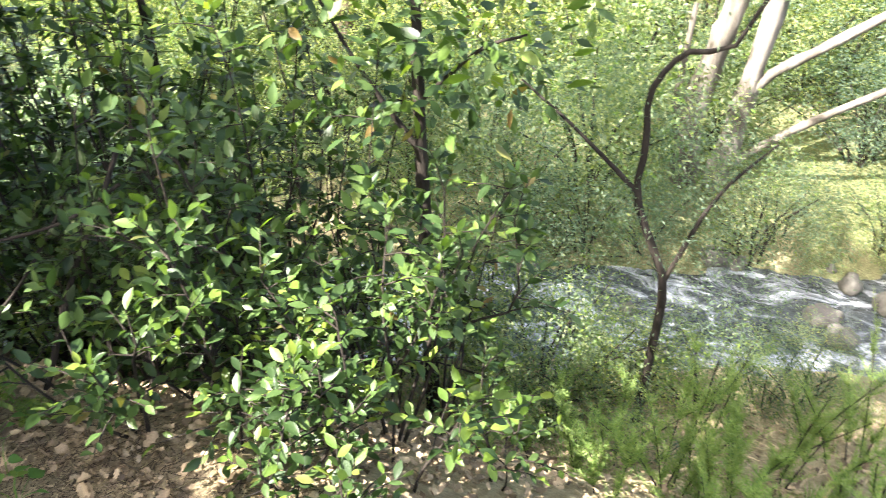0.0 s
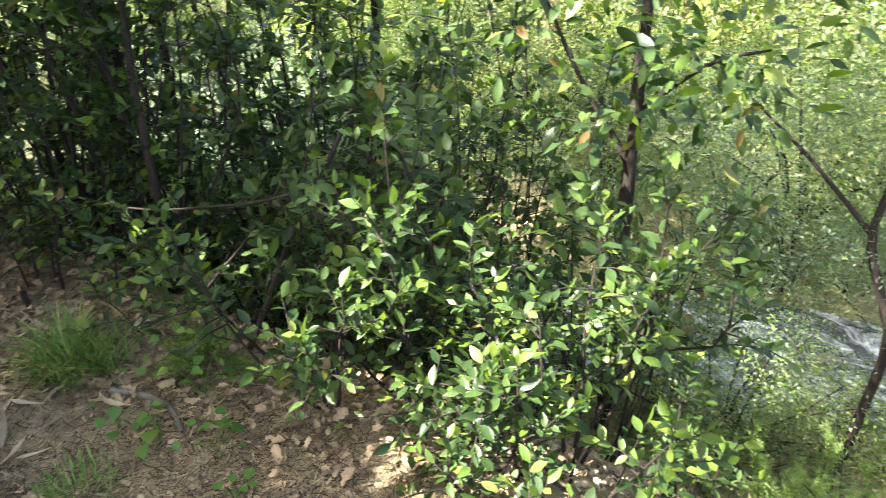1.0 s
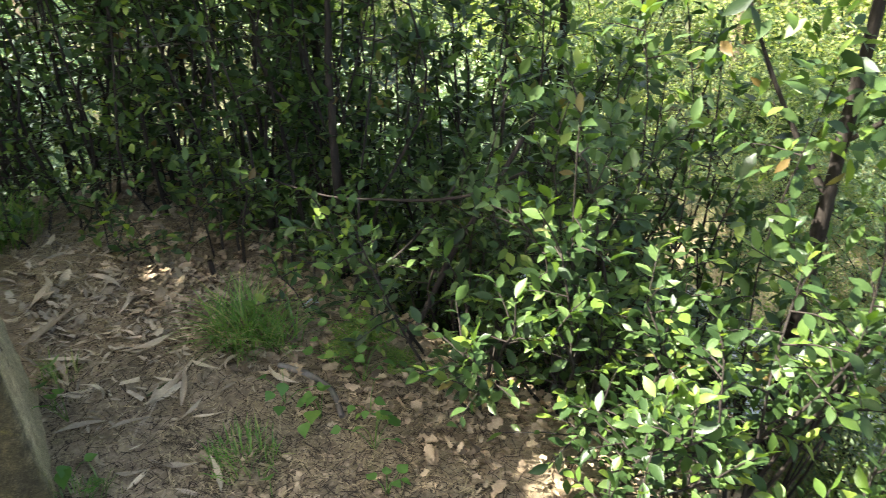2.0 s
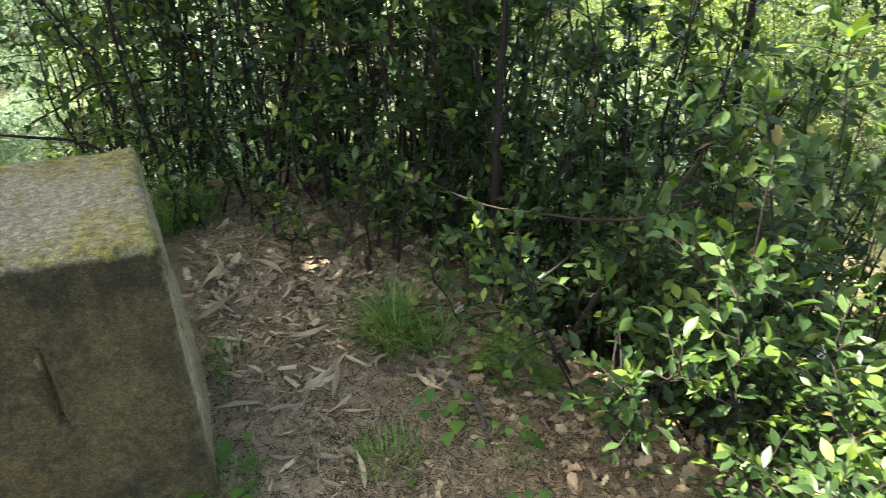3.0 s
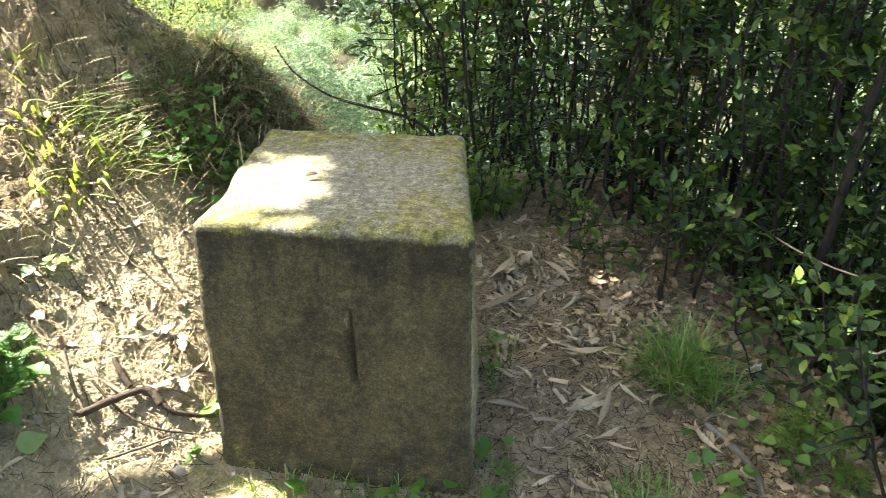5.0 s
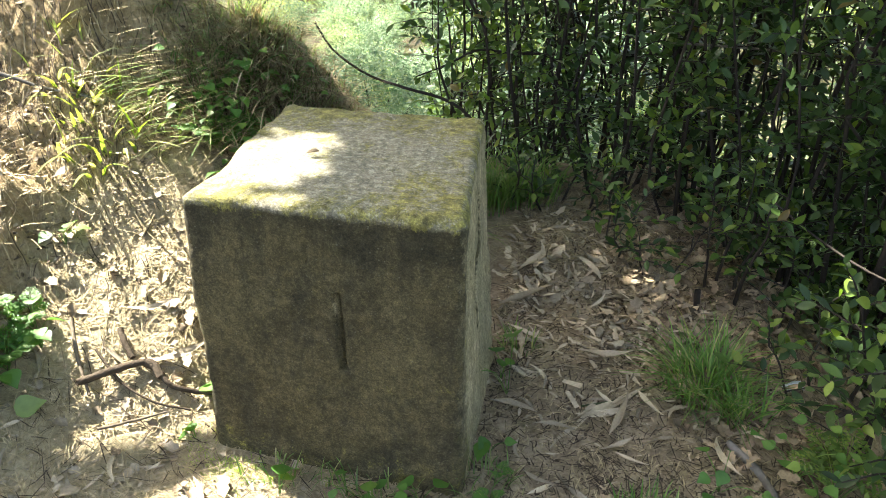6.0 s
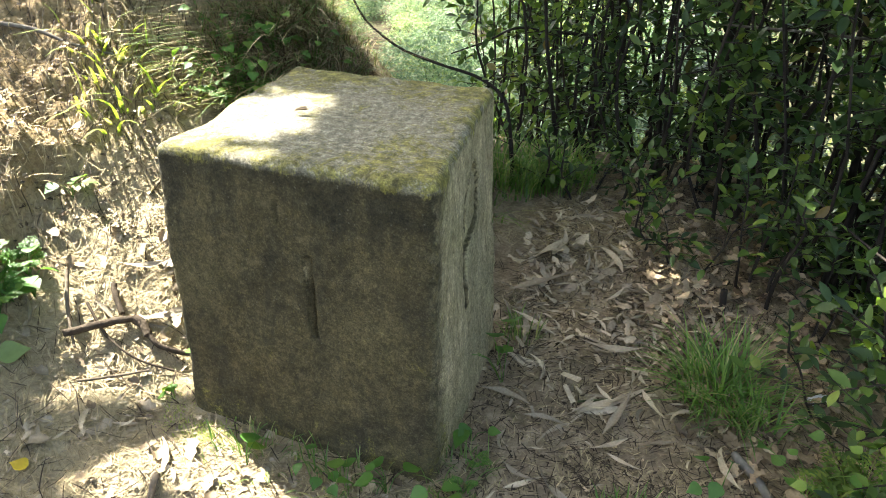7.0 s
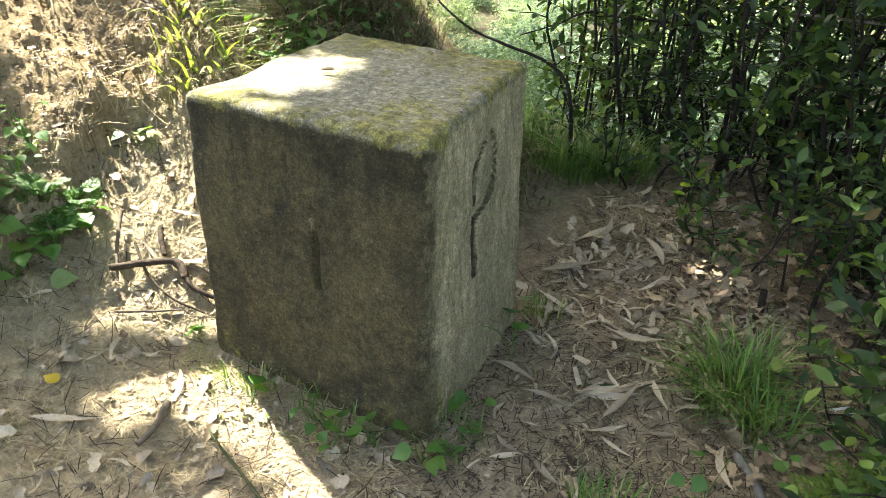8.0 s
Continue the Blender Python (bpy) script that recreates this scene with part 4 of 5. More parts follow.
LOBED = blade((0.03, 0.24, 0.15, 0.30, 0.18, 0.26, 0.03), 3, 0.25, 0.25, 0.5)
LOBED_FLAT = blade((0.03, 0.24, 0.15, 0.30, 0.18, 0.26, 0.03), 3, -0.15, -0.2, 0.4)
SCRAP = np.array([(-0.3, 0, 0.0), (0.2, -0.1, 0.05), (0.35, 0.7, -0.04), (-0.15, 0.9, 0.12)]), np.array([[0, 1, 2, 3]])
TORN = np.array([(-0.32, 0.05, 0.02), (0.05, -0.12, 0.0), (0.36, 0.10, 0.08), (-0.22, 0.45, 0.04), (0.08, 0.42, -0.05), (0.20, 0.55, 0.03), (-0.38, 0.80, 0.10), (0.02, 0.95, 0.0), (0.30, 0.74, 0.06)]), grid_quads(3, 3)
SICKLE = blade((0.008, 0.055, 0.075, 0.070, 0.045, 0.006), 3, 0.3, -0.05, 0.6, 0.10)

SHRED = np.array([(-0.10, 0, 0), (0.10, 0.03, 0.03), (0.13, 0.97, -0.02), (-0.07, 1, 0.04)]), np.array([[0, 1, 2, 3]])


def crumble(name, label, seed, count, box, size, mat, shapes, keep=lambda x, y: True, lift=0.012, tilt=0.35):
    """Crumpled leaves and scraps lying loose at all angles."""
    rng = np.random.default_rng(seed)
    xy = np.array(scatter(rng, count, box, keep))
    P = np.stack([xy[:, 0], xy[:, 1], rough_land(xy[:, 0], xy[:, 1]) + rng.uniform(0.002, lift, count)], 1)
    a = rng.uniform(0, 6.28, count)
    W = np.stack([np.cos(a), np.sin(a), rng.normal(0, tilt, count)], 1)
    U = np.array((0, 0, 1.0)) + rng.normal(0, tilt, (count, 3))
    S = size * np.clip(rng.lognormal(0, 0.4, count), 0.3, 1.6)
    which = rng.integers(0, len(shapes), count)
    g = Geo()
    for i, shape in enumerate(shapes):
        o = which == i
        leaves(g, P[o], W[o], U[o], S[o], shape)
    return tagged(part(name, g, mat, None, label, "stuff"), category="litter")


crumble("leaf_crumbs", "brown crumpled leaf litter under the shrubs", 25, 4200, (0.7, 2.6, -1.0, 2.6), 0.034, OAK_LEAF, (LOBED, LOBED_FLAT), lambda x, y: x + .6 * y > 1.12, 0.03)
crumble("leaf_crumbs", "crumpled dead leaves on the dry bank's foot", 31, 420, (-1.3, 0.3, -1.1, 1.05), 0.042, DEAD_LEAF, (LOBED, SICKLE, LOBED_FLAT), lambda x, y: y < 0.2 or x < -0.4, 0.012, 0.14)
crumble("leaf_crumbs", "small pale scraps of leaf and bark on the bank's foot", 32, 4200, (-1.5, 0.35, -1.2, 1.15), 0.014, DEAD_LEAF, (SHRED, TORN, SHRED), lambda x, y: y < 0.2 or x < -0.36, 0.006, 0.10)
crumble("leaf_crumbs", "small scraps of leaf and bark on the path", 33, 5200, (0.33, 1.3, -0.9, 1.8), 0.010, OAK_LEAF, (SHRED, SHRED, SCRAP), lift=0.006, tilt=0.14)
crumble("leaf_crumbs", "curled pale leaves strewn over the path's end", 37, 420, (0.3, 1.3, 0.30, 1.75), 0.050, DEAD_LEAF, (SICKLE, SICKLE, SHRED), lambda x, y: x + 0.5 * y < 1.5, 0.014, 0.2)
crumble("leaf_crumbs", "clods and dead scraps on the scarp", 38, 1600, (-2.4, -0.98, -0.4, 1.8), 0.020, OAK_LEAF, (TORN, SHRED), lift=0.012, tilt=0.22)
crumble("leaf_crumbs", "dark crumbs of earth and root on the bank", 39, 2400, (-2.3, -0.9, -0.4, 1.7), 0.016, ROOT, (SCRAP, SHRED), lift=0.01, tilt=0.25)
crumble("leaf_crumbs", "pale specks of bark and leaf on the path", 34, 2600, (0.33, 1.3, -0.9, 1.8), 0.009, DEAD_LEAF, (SHRED,), lift=0.007, tilt=0.14)
crumble("leaf_crumbs", "dark crumbs of rotten wood on the path", 35, 4200, (0.33, 1.3, -0.9, 1.8), 0.010, ROOT, (SHRED, SHRED, SCRAP), lift=0.006, tilt=0.14)
crumble("leaf_crumbs", "heap of brown leaves where the path meets the thicket", 42, 190, (0.68, 1.25, 0.78, 1.35), 0.046, OAK_LEAF, (LOBED, LOBED_FLAT), lift=0.03)
crumble("leaf_crumbs", "dry scraps and leaves beside the slope's edge", 44, 1700, (0.65, 1.55, -0.95, 0.1), 0.020, OAK_LEAF, (TORN, SICKLE, SHRED), lift=0.012, tilt=0.2)
litter("twig_litter", "thin broken twigs beside the slope's edge", 45, 2600, (0.6, 1.6, -0.95, 0.2), 0.05, 0.0012, ROOT, lift=0.015)
litter("dry_straw", "pale straw beside the slope's edge", 46, 3200, (0.6, 1.6, -0.95, 0.2), 0.045, 0.0010, STRAW, lift=0.015)
litter("dry_straw", "pale straw and stems on the path's end", 47, 2600, (0.22, 0.95, 1.1, 1.75), 0.055, 0.0011, STRAW, lift=0.015)
crumble("leaf_crumbs", "curled dead leaves on the path's end", 48, 380, (0.30, 1.0, 0.65, 1.7), 0.050, DEAD_LEAF, (SICKLE, LOBED_FLAT), lift=0.015, tilt=0.2)
crumble("clods", "small dark clods of earth on the bank", 43, 2200, (-2.2, -0.95, -0.7, 1.5), 0.012, EARTH, (TORN, SCRAP), lift=0.008, tilt=0.8)
crumble("leaf_crumbs", "dead leaves strewn on the slope to the stream", 36, 2200, (1.3, 4.2, -2.6, -0.2), 0.036, OAK_LEAF, (LOBED, LOBED_FLAT), lift=0.03)
litter("dead_stems", "dry stalks lying on the sunny stream bank", 26, 2500, (2.4, 4.6, -3.2, 2.2), 0.14, 0.004, STRAW, lambda x, y: x + .5 * y < 4.0, 0.04)


# ---- sticks and branches ----
def stick(name, label, category, pts, r0, r1, mat, n=16, leafy=0, leaf=0.06, seed=0, mats=(LAUREL, YOUNG)):
    rng = np.random.default_rng(seed)
    line = smooth_line(pts, n)
    at = line[0].copy()
    g = Geo()
    tube(g, line - at, r0, r1, 7, 0, rng)
    ob = part(name, g, mat, None, label)
    ob.location = at
    tagged(ob, category=category)
    if leafy:
        i = rng.integers(1, n - 1, leafy)
        P = line[i] + rng.normal(0, 0.012, (leafy, 3))
        W = rng.normal(0, 1, (leafy, 3)) + np.array((0, 0, 0.3))
        lg = Geo()
        leaves(lg, P - at, W, np.array((0, 0, 1.0)) + rng.normal(0, 0.4, (leafy, 3)), leaf * rng.uniform(0.6, 1.2, leafy), LEAF_NEAR, (rng.uniform(0, 1, leafy) < 0.4).astype(int))
        part("foliage", lg, list(mats), ob, "sparse fresh leaves", "stuff")
    return ob


def on_ground(*flat, lift=0.012):
    return [(x, y, float(land(x, y)) + lift) for x, y in flat]


stick("arching_branch", "thin bare branch arching down behind the stone", "branch",
      [(-0.64, 1.68, 0.80), (-0.56, 1.67, 0.69), (-0.42, 1.69, 0.59), (-0.26, 1.70, 0.54), (-0.09, 1.71, 0.50), (0.02, 1.69, 0.45), (0.08, 1.66, 0.35), (0.13, 1.63, 0.0)], 0.004, 0.009, BARK, 24, 10, 0.05, 1)
stick("side_branch", "dark twig reaching out of the thicket", "branch", [(-0.24, 1.84, 0.55), (-0.09, 1.89, 0.61), (0.03, 1.91, 0.67), (0.18, 1.94, 0.66), (0.55, 1.98, 0.66)], 0.003, 0.007, BARK, 16, 30, 0.055, 2)
stick("long_branch", "long thin pale branch across the thicket", "branch",
      [(0.84, 1.67, 0.80), (1.06, 1.61, 0.81), (1.24, 1.53, 0.82), (1.41, 1.45, 0.83), (1.57, 1.36, 0.84), (1.72, 1.26, 0.83), (1.89, 1.14, 0.80), (2.1, 1.0, 0.7)], 0.004, 0.007, PALE_BARK, 24)
stick("low_branch", "bare branch sagging across the thicket's foot", "branch",
      [(1.16, 1.0, 0.46), (1.29, 0.86, 0.40), (1.41, 0.70, 0.38), (1.53, 0.54, 0.40), (1.63, 0.36, 0.44), (1.71, 0.19, 0.51), (1.78, 0.03, 0.62)], 0.003, 0.006, BARK, 20)
stick("dead_branch", "dark dead stem leaning in the thicket", "branch", [(1.22, 0.46, -0.06), (1.37, 0.49, 0.04), (1.51, 0.51, 0.14), (1.67, 0.52, 0.24), (1.9, 0.56, 0.42)], 0.007, 0.005, BARK, 14)
stick("dead_branch", "brown dead stem leaning in the thicket", "branch", [(1.5, 0.33, -0.1), (1.68, 0.33, 0.20), (1.76, 0.33, 0.31), (1.85, 0.33, 0.41), (2.0, 0.34, 0.6)], 0.011, 0.008, BARK, 14)
stick("root", "brown crooked root lying beside the stone", "root", on_ground((-0.75, 0.01), (-0.69, 0.08), (-0.63, 0.14), (-0.60, 0.145), (-0.57, 0.125), lift=0.02), 0.010, 0.012, ROOT, 18)
stick("root", "brown crooked root lying beside the stone", "root", on_ground((-0.63, 0.145), (-0.59, 0.14), (-0.54, 0.12), (-0.48, 0.14), (-0.41, 0.17), lift=0.018), 0.012, 0.005, ROOT, 18)
stick("root", "short brown root stub beside the stone", "root", on_ground((-0.73, 0.20), (-0.70, 0.17), (-0.66, 0.14), lift=0.018), 0.008, 0.009, ROOT, 10)
stick("root", "thin brown root in the straw", "root", on_ground((-0.76, 0.12), (-0.66, 0.07), (-0.56, 0.06), (-0.47, 0.09), lift=0.010), 0.004, 0.003, ROOT, 16)
stick("stick", "grey dead stalk lying on the straw", "stick", on_ground((-0.86, 0.17), (-0.79, 0.08), (-0.71, 0.0)), 0.006, 0.004, GREY_BARK, 10)
stick("stick", "thin grey twig on the straw", "stick", on_ground((-0.64, -0.08), (-0.57, -0.0), (-0.52, 0.05)), 0.004, 0.003, GREY_BARK, 10)
stick("stick", "thin green stick on the straw", "stick", on_ground((-0.13, -0.25), (-0.05, -0.285), (0.03, -0.315), (0.14, -0.36)), 0.003, 0.004, GREEN_BARK, 10)
stick("stick", "short brown stick on the straw", "stick", on_ground((-0.29, -0.23), (-0.25, -0.31), (-0.24, -0.37)), 0.010, 0.007, GREY_BARK, 8)
stick("stick", "thin twig across the path", "stick", on_ground((0.62, 0.36), (0.74, 0.42), (0.84, 0.50), (0.92, 0.60)), 0.003, 0.002, GREEN_BARK, 10)
stick("stick", "curved bark strip beside the path", "stick", on_ground((1.02, 0.30), (1.08, 0.22), (1.12, 0.10), (1.10, -0.02)), 0.011, 0.009, PALE_BARK, 10)
stick("stub", "short dead stub standing in the litter", "stick", [(0.98, 0.93, 0.0), (0.985, 0.93, 0.06), (0.98, 0.935, 0.13)], 0.014, 0.011, BARK, 6)


# ---- small herbs ----
def herb(name, label, seed, foot, count, reach, size, shape, mat=HERB, group="small herbs"):
    rng = np.random.default_rng(seed)
    z0 = float(rough_land(*foot))
    top = thing(name, label, "plant", (foot[0], foot[1], z0), group)
    for _ in range(count):
        a, d, h = rng.uniform(0, 6.28), reach * rng.uniform(0.2, 1), reach * rng.uniform(0.4, 1.2)
        tip = np.array((d * math.cos(a), d * math.sin(a), h))
        g = Geo()
        tube(g, smooth_line([(0, 0, -0.01), tip * (0.4, 0.4, 0.7), tip], 5), 0.0015, 0.001, 4)
        stalk = part("stalk", g, HERB, top)
        way = (math.cos(a) + rng.normal(0, .3), math.sin(a) + rng.normal(0, .3), rng.uniform(-0.5, 0.2))
        lg = Geo()
        leaves(lg, [tip], np.array([way]), [(rng.normal(0, .25), rng.normal(0, .25), 1)], size * rng.uniform(0.6, 1.2), shape)
        part("leaf", lg, mat, stalk)
    return top


HEART = blade((0.16, 0.40, 0.47, 0.42, 0.28, 0.13, 0.01), 3, 0.12, 0.2)
for k, (px, py, count, reach, size) in enumerate([
        (0.40, 0.40, 4, 0.14, 0.085), (0.38, 0.16, 3, 0.06, 0.050), (0.37, 0.45, 2, 0.05, 0.045), (0.24, -0.07, 5, 0.07, 0.046), (0.36, -0.06, 4, 0.06, 0.044), (0.05, -0.07, 5, 0.05, 0.032), (0.15, -0.10, 3, 0.06, 0.048),
        (-0.12, -0.11, 3, 0.05, 0.048), (0.12, -0.13, 2, 0.04, 0.036), (-0.40, 0.14, 3, 0.06, 0.055), (-0.42, 0.02, 3, 0.04, 0.036),
        (1.22, 0.10, 9, 0.13, 0.036), (1.30, 0.25, 9, 0.14, 0.036), (1.18, 0.22, 8, 0.12, 0.034), (0.98, 0.13, 6, 0.10, 0.042), (1.05, 0.02, 6, 0.09, 0.045), (1.13, -0.18, 7, 0.10, 0.045), (1.18, -0.04, 6, 0.09, 0.04), (0.82, -0.22, 3, 0.05, 0.038), (1.08, -0.36, 5, 0.07, 0.04),
        (-0.95, -0.05, 9, 0.09, 0.065), (-1.03, -0.02, 9, 0.10, 0.06), (-0.93, -0.16, 8, 0.08, 0.06), (-1.02, -0.18, 9, 0.10, 0.06), (-1.02, 0.40, 4, 0.06, 0.05),
        (-0.90, 0.08, 10, 0.09, 0.045), (-0.97, -0.22, 10, 0.10, 0.05), (-1.10, 0.02, 12, 0.12, 0.05), (-1.12, -0.14, 12, 0.12, 0.055), (-0.90, -0.28, 7, 0.08, 0.06), (-1.16, 0.12, 10, 0.12, 0.045),
        (-0.70, 1.02, 30, 0.19, 0.038), (-0.55, 1.05, 30, 0.19, 0.038), (-0.78, 0.98, 24, 0.17, 0.036), (-0.48, 0.98, 24, 0.16, 0.034), (-0.85, 1.12, 22, 0.18, 0.036), (-0.62, 0.98, 24, 0.15, 0.034), (-0.42, 1.08, 22, 0.15, 0.034), (-0.50, 0.88, 16, 0.17, 0.058), (-0.38, 0.90, 14, 0.16, 0.054), (-0.60, 0.85, 14, 0.16, 0.052), (-0.72, 1.18, 20, 0.16, 0.040), (-0.58, 1.22, 18, 0.15, 0.038), (-0.88, 1.05, 18, 0.15, 0.042)]):
    herb("herb", "small green herb with heart-shaped leaves", 500 + k, (px, py), count, reach, size, HEART)

def paper_scrap(x, y, turn):
    """A small crumpled white scrap."""
    n = 7
    u, v = np.meshgrid(np.linspace(-0.5, 0.5, n), np.linspace(-0.5, 0.5, n))
    h = np.array([0.28 * noise.noise((a * 3.1, b * 3.1, 6.0)) + 0.12 * noise.noise((a * 8, b * 8, 1.0)) for a, b in zip(u.ravel(), v.ravel())]).reshape(u.shape)
    g = Geo()
    g.add(np.stack([u * (1 + 0.3 * v), v * 0.6, h + 0.12], -1), grid_quads(n, n))
    ob = new("paper_scrap", g.mesh("paper_scrap", PAPER))
    ob.matrix_world = tilt_at(x, y, turn, 0.012) @ Matrix.Scale(0.055, 4)
    tagged(ob, "small crumpled white paper scrap lying in leaf litter", "litter")


PAPER = plain_material("white_paper", [(0.2, (0.55, 0.57, 0.60)), (0.8, (0.78, 0.79, 0.80))], 30.0, rough=0.7, bump=0.1, depth=0.002)
paper_scrap(1.24, 0.57, 25)
GREEN_FALLEN = leaf_material("fallen_green_leaf", [(0.0, (0.22, 0.30, 0.10)), (1.0, (0.30, 0.38, 0.14))], rough=0.5)
YELLOW_FALLEN = leaf_material("fallen_yellow_leaf", [(0.0, (0.55, 0.40, 0.03)), (1.0, (0.70, 0.52, 0.06))], rough=0.5)
for name, label, mat, x, y, turn, size in [("heart_leaf", "pale green heart-shaped leaf lying on straw", GREEN_FALLEN, -0.84, -0.12, -40, 0.075), ("yellow_leaf", "curled bright yellow leaf lying on straw", YELLOW_FALLEN, -0.57, -0.33, 100, 0.042)]:
    one = Geo()
    one.add(*HEART)
    fallen(one.mesh(name, mat), name, label, x, y, turn, size, 5, 12, lift=0.02)
ob = new("dead_leaf", OAK[1])
ob.matrix_world = pose(-0.13, 0.27, 0.779, 0, 0, -60) @ Matrix.Scale(0.036, 4)
tagged(ob, "small brown curled leaf lying on the stone", "leaf", "fallen leaves")
stick("dead_branch", "pale sun-bleached dead branch lying on the bank", "stick", on_ground((-1.75, 0.74), (-1.52, 0.84), (-1.36, 0.86), (-1.18, 0.92), lift=0.02), 0.009, 0.005, PALE_BARK, 14)


def fern(name, label, seed, foot, fronds, length, mat=YOUNG, group="ferny herbs"):
    """Lacy, much divided leaves."""
    rng = np.random.default_rng(seed)
    z0 = float(rough_land(*foot))
    top = thing(name, label, "plant", (foot[0], foot[1], z0), group)
    for _ in range(fronds):
        a = rng.uniform(0, 6.28)
        out = np.array((math.cos(a), math.sin(a), 0))
        n = length * rng.uniform(0.6, 1.1)
        line = smooth_line([(0, 0, 0), out * n * 0.35 + np.array((0, 0, n * 0.6)), out * n * 0.8 + np.array((0, 0, n * 0.75))], 12)
        g = Geo()
        tube(g, line, 0.0015, 0.0007, 4)
        P, W, S = [], [], []
        for i in range(4, 12):
            tan = unit(line[i] - line[i - 1])
            side = unit(np.cross(tan, (0, 0, 1)))
            for s in (-1, 1):
                reach = n * 0.28 * (1.1 - (i - 4) / 9)
                for j in range(4):
                    q = line[i] + side * s * reach * (j + 0.5) / 4
                    for w in (side * s + tan, side * s - tan * 0.4):
                        P.append(q)
                        W.append(w + rng.normal(0, 0.2, 3))
                        S.append(reach * 0.5)
        leaves(g, P, W, np.array((0, 0, 1.0)) + rng.normal(0, 0.2, (len(P), 3)), np.array(S), LEAF_MID)
        part("frond", g, mat, top)
    return top


fern("ferny_herb", "bright yellow-green lacy herb beside the shrub", 1, (1.27, 0.18), 5, 0.16)
fern("ferny_herb", "bright yellow-green lacy herb beside the shrub", 2, (1.36, 0.08), 4, 0.14)
fern("ferny_herb", "small dark lacy herb at the stone's foot", 3, (0.41, -0.01), 4, 0.06, HERB)
fern("ferny_herb", "small dark lacy herb at the stone's foot", 4, (0.42, 0.08), 3, 0.06, HERB)
fern("ferny_herb", "green lacy herb on the bank", 5, (-1.00, 0.03), 9, 0.11, HERB)
fern("ferny_herb", "green lacy herb on the bank", 6, (-1.08, -0.10), 9, 0.12, HERB)
fern("ferny_herb", "green lacy herb on the bank", 8, (-0.93, -0.02), 9, 0.13, HERB)
fern("ferny_herb", "green lacy herb on the bank", 9, (-1.02, -0.20), 9, 0.13, HERB)
fern("ferny_herb", "green lacy herb on the bank", 10, (-0.95, 0.12), 7, 0.11, HERB)
fern("ferny_herb", "green lacy herb behind the stone", 7, (-0.75, 0.95), 8, 0.18, HERB)


# ---- heath bushes on the slope ----
def heath(seed, foot, height, sprigs):
    rng = np.random.default_rng(seed)
    z0 = float(land(*foot))
    top = thing("heath_bush", "feathery green tree heath on the stream slope", "bush", (foot[0], foot[1], z0), "heath bushes")
    g, n = Geo(), Geo()
    for _ in range(sprigs):
        a = rng.uniform(0, 6.28)
        out = np.array((math.cos(a), math.sin(a), 0)) * rng.uniform(0.15, 0.75)
        h = height * rng.uniform(0.5, 1.05)
        root = np.array((rng.normal(0, 0.10), rng.normal(0, 0.10), -0.05))
        line = smooth_line([root, root + out * 0.4 * h + np.array((0, 0, h * 0.5)), root + out * h + np.array((0, 0, h))], 8)
        tube(g, line, 0.004, 0.0015, 4)
        for _ in range(22):
            f = rng.uniform(0.15, 1.0)
            o = line[int(f * 7)]
            tip = unit(out + np.array((rng.normal(0, .5), rng.normal(0, .5), 1.4)))
            ln = rng.uniform(0.08, 0.2)
            k = 56
            t = np.linspace(0, 1, k)[:, None]
            ph = np.arange(k) * 2.4
            ring = np.stack([np.cos(ph), np.sin(ph), np.full(k, 0.9)], 1)
            leaves(n, o + tip * ln * t, ring, np.array((0, 0, 1.0)) + rng.normal(0, .5, (k, 3)), 0.023 * (1.15 - t[:, 0] * 0.6), NEEDLE, 0, 1.6)
    part("stem_tangle", g, BARK, top, "thin brown stems", "stuff")
    part("needles", n, HEATH, top, "fine soft green needles", "stuff")


for k, (px, py, tall, count) in enumerate([(2.75, -1.12, 0.45, 3), (2.95, -1.50, 0.70, 7), (3.30, -1.75, 0.85, 8), (2.7, -1.80, 0.50, 5), (2.45, -1.40, 0.45, 3), (2.35, -1.80, 0.45, 4), (3.05, -1.22, 0.60, 4),
                                           (3.6, -1.95, 0.8, 6), (3.15, -2.2, 0.5, 5), (2.60, -2.15, 0.45, 5), (2.6, -0.92, 0.35, 3), (2.05, -1.55, 0.35, 3)]):
    heath(700 + k, (px, py), tall, count)


# ---- bushes and trees ----
def crown_leaves(rng, centre, radii, clumps, per_clump, size, tight=0.16, hollow=0.45):
    """Clumps of leaves in an uneven crown, thinner inside."""
    d = unit(rng.normal(0, 1, (clumps, 3)))
    r = rng.uniform(hollow, 1.0, (clumps, 1)) ** 0.7
    wob = 1 + 0.25 * np.sin(d[:, :1] * 4 + 1) * np.cos(d[:, 1:2] * 5)
    c = np.array(centre) + d * r * wob * np.array(radii)
    n = rng.integers(int(per_clump * 0.5), int(per_clump * 1.5), clumps)
    idx = np.repeat(np.arange(clumps), n)
    P = c[idx] + rng.normal(0, tight, (len(idx), 3)) * np.array((1, 1, 0.7))
    W = unit(P - c[idx]) + rng.normal(0, 0.5, P.shape) + np.array((0, 0, -0.2))
    U = np.array((0, 0, 1.0)) + rng.normal(0, 0.6, P.shape)
    return P, W, U, size * rng.uniform(0.6, 1.3, len(P)), c


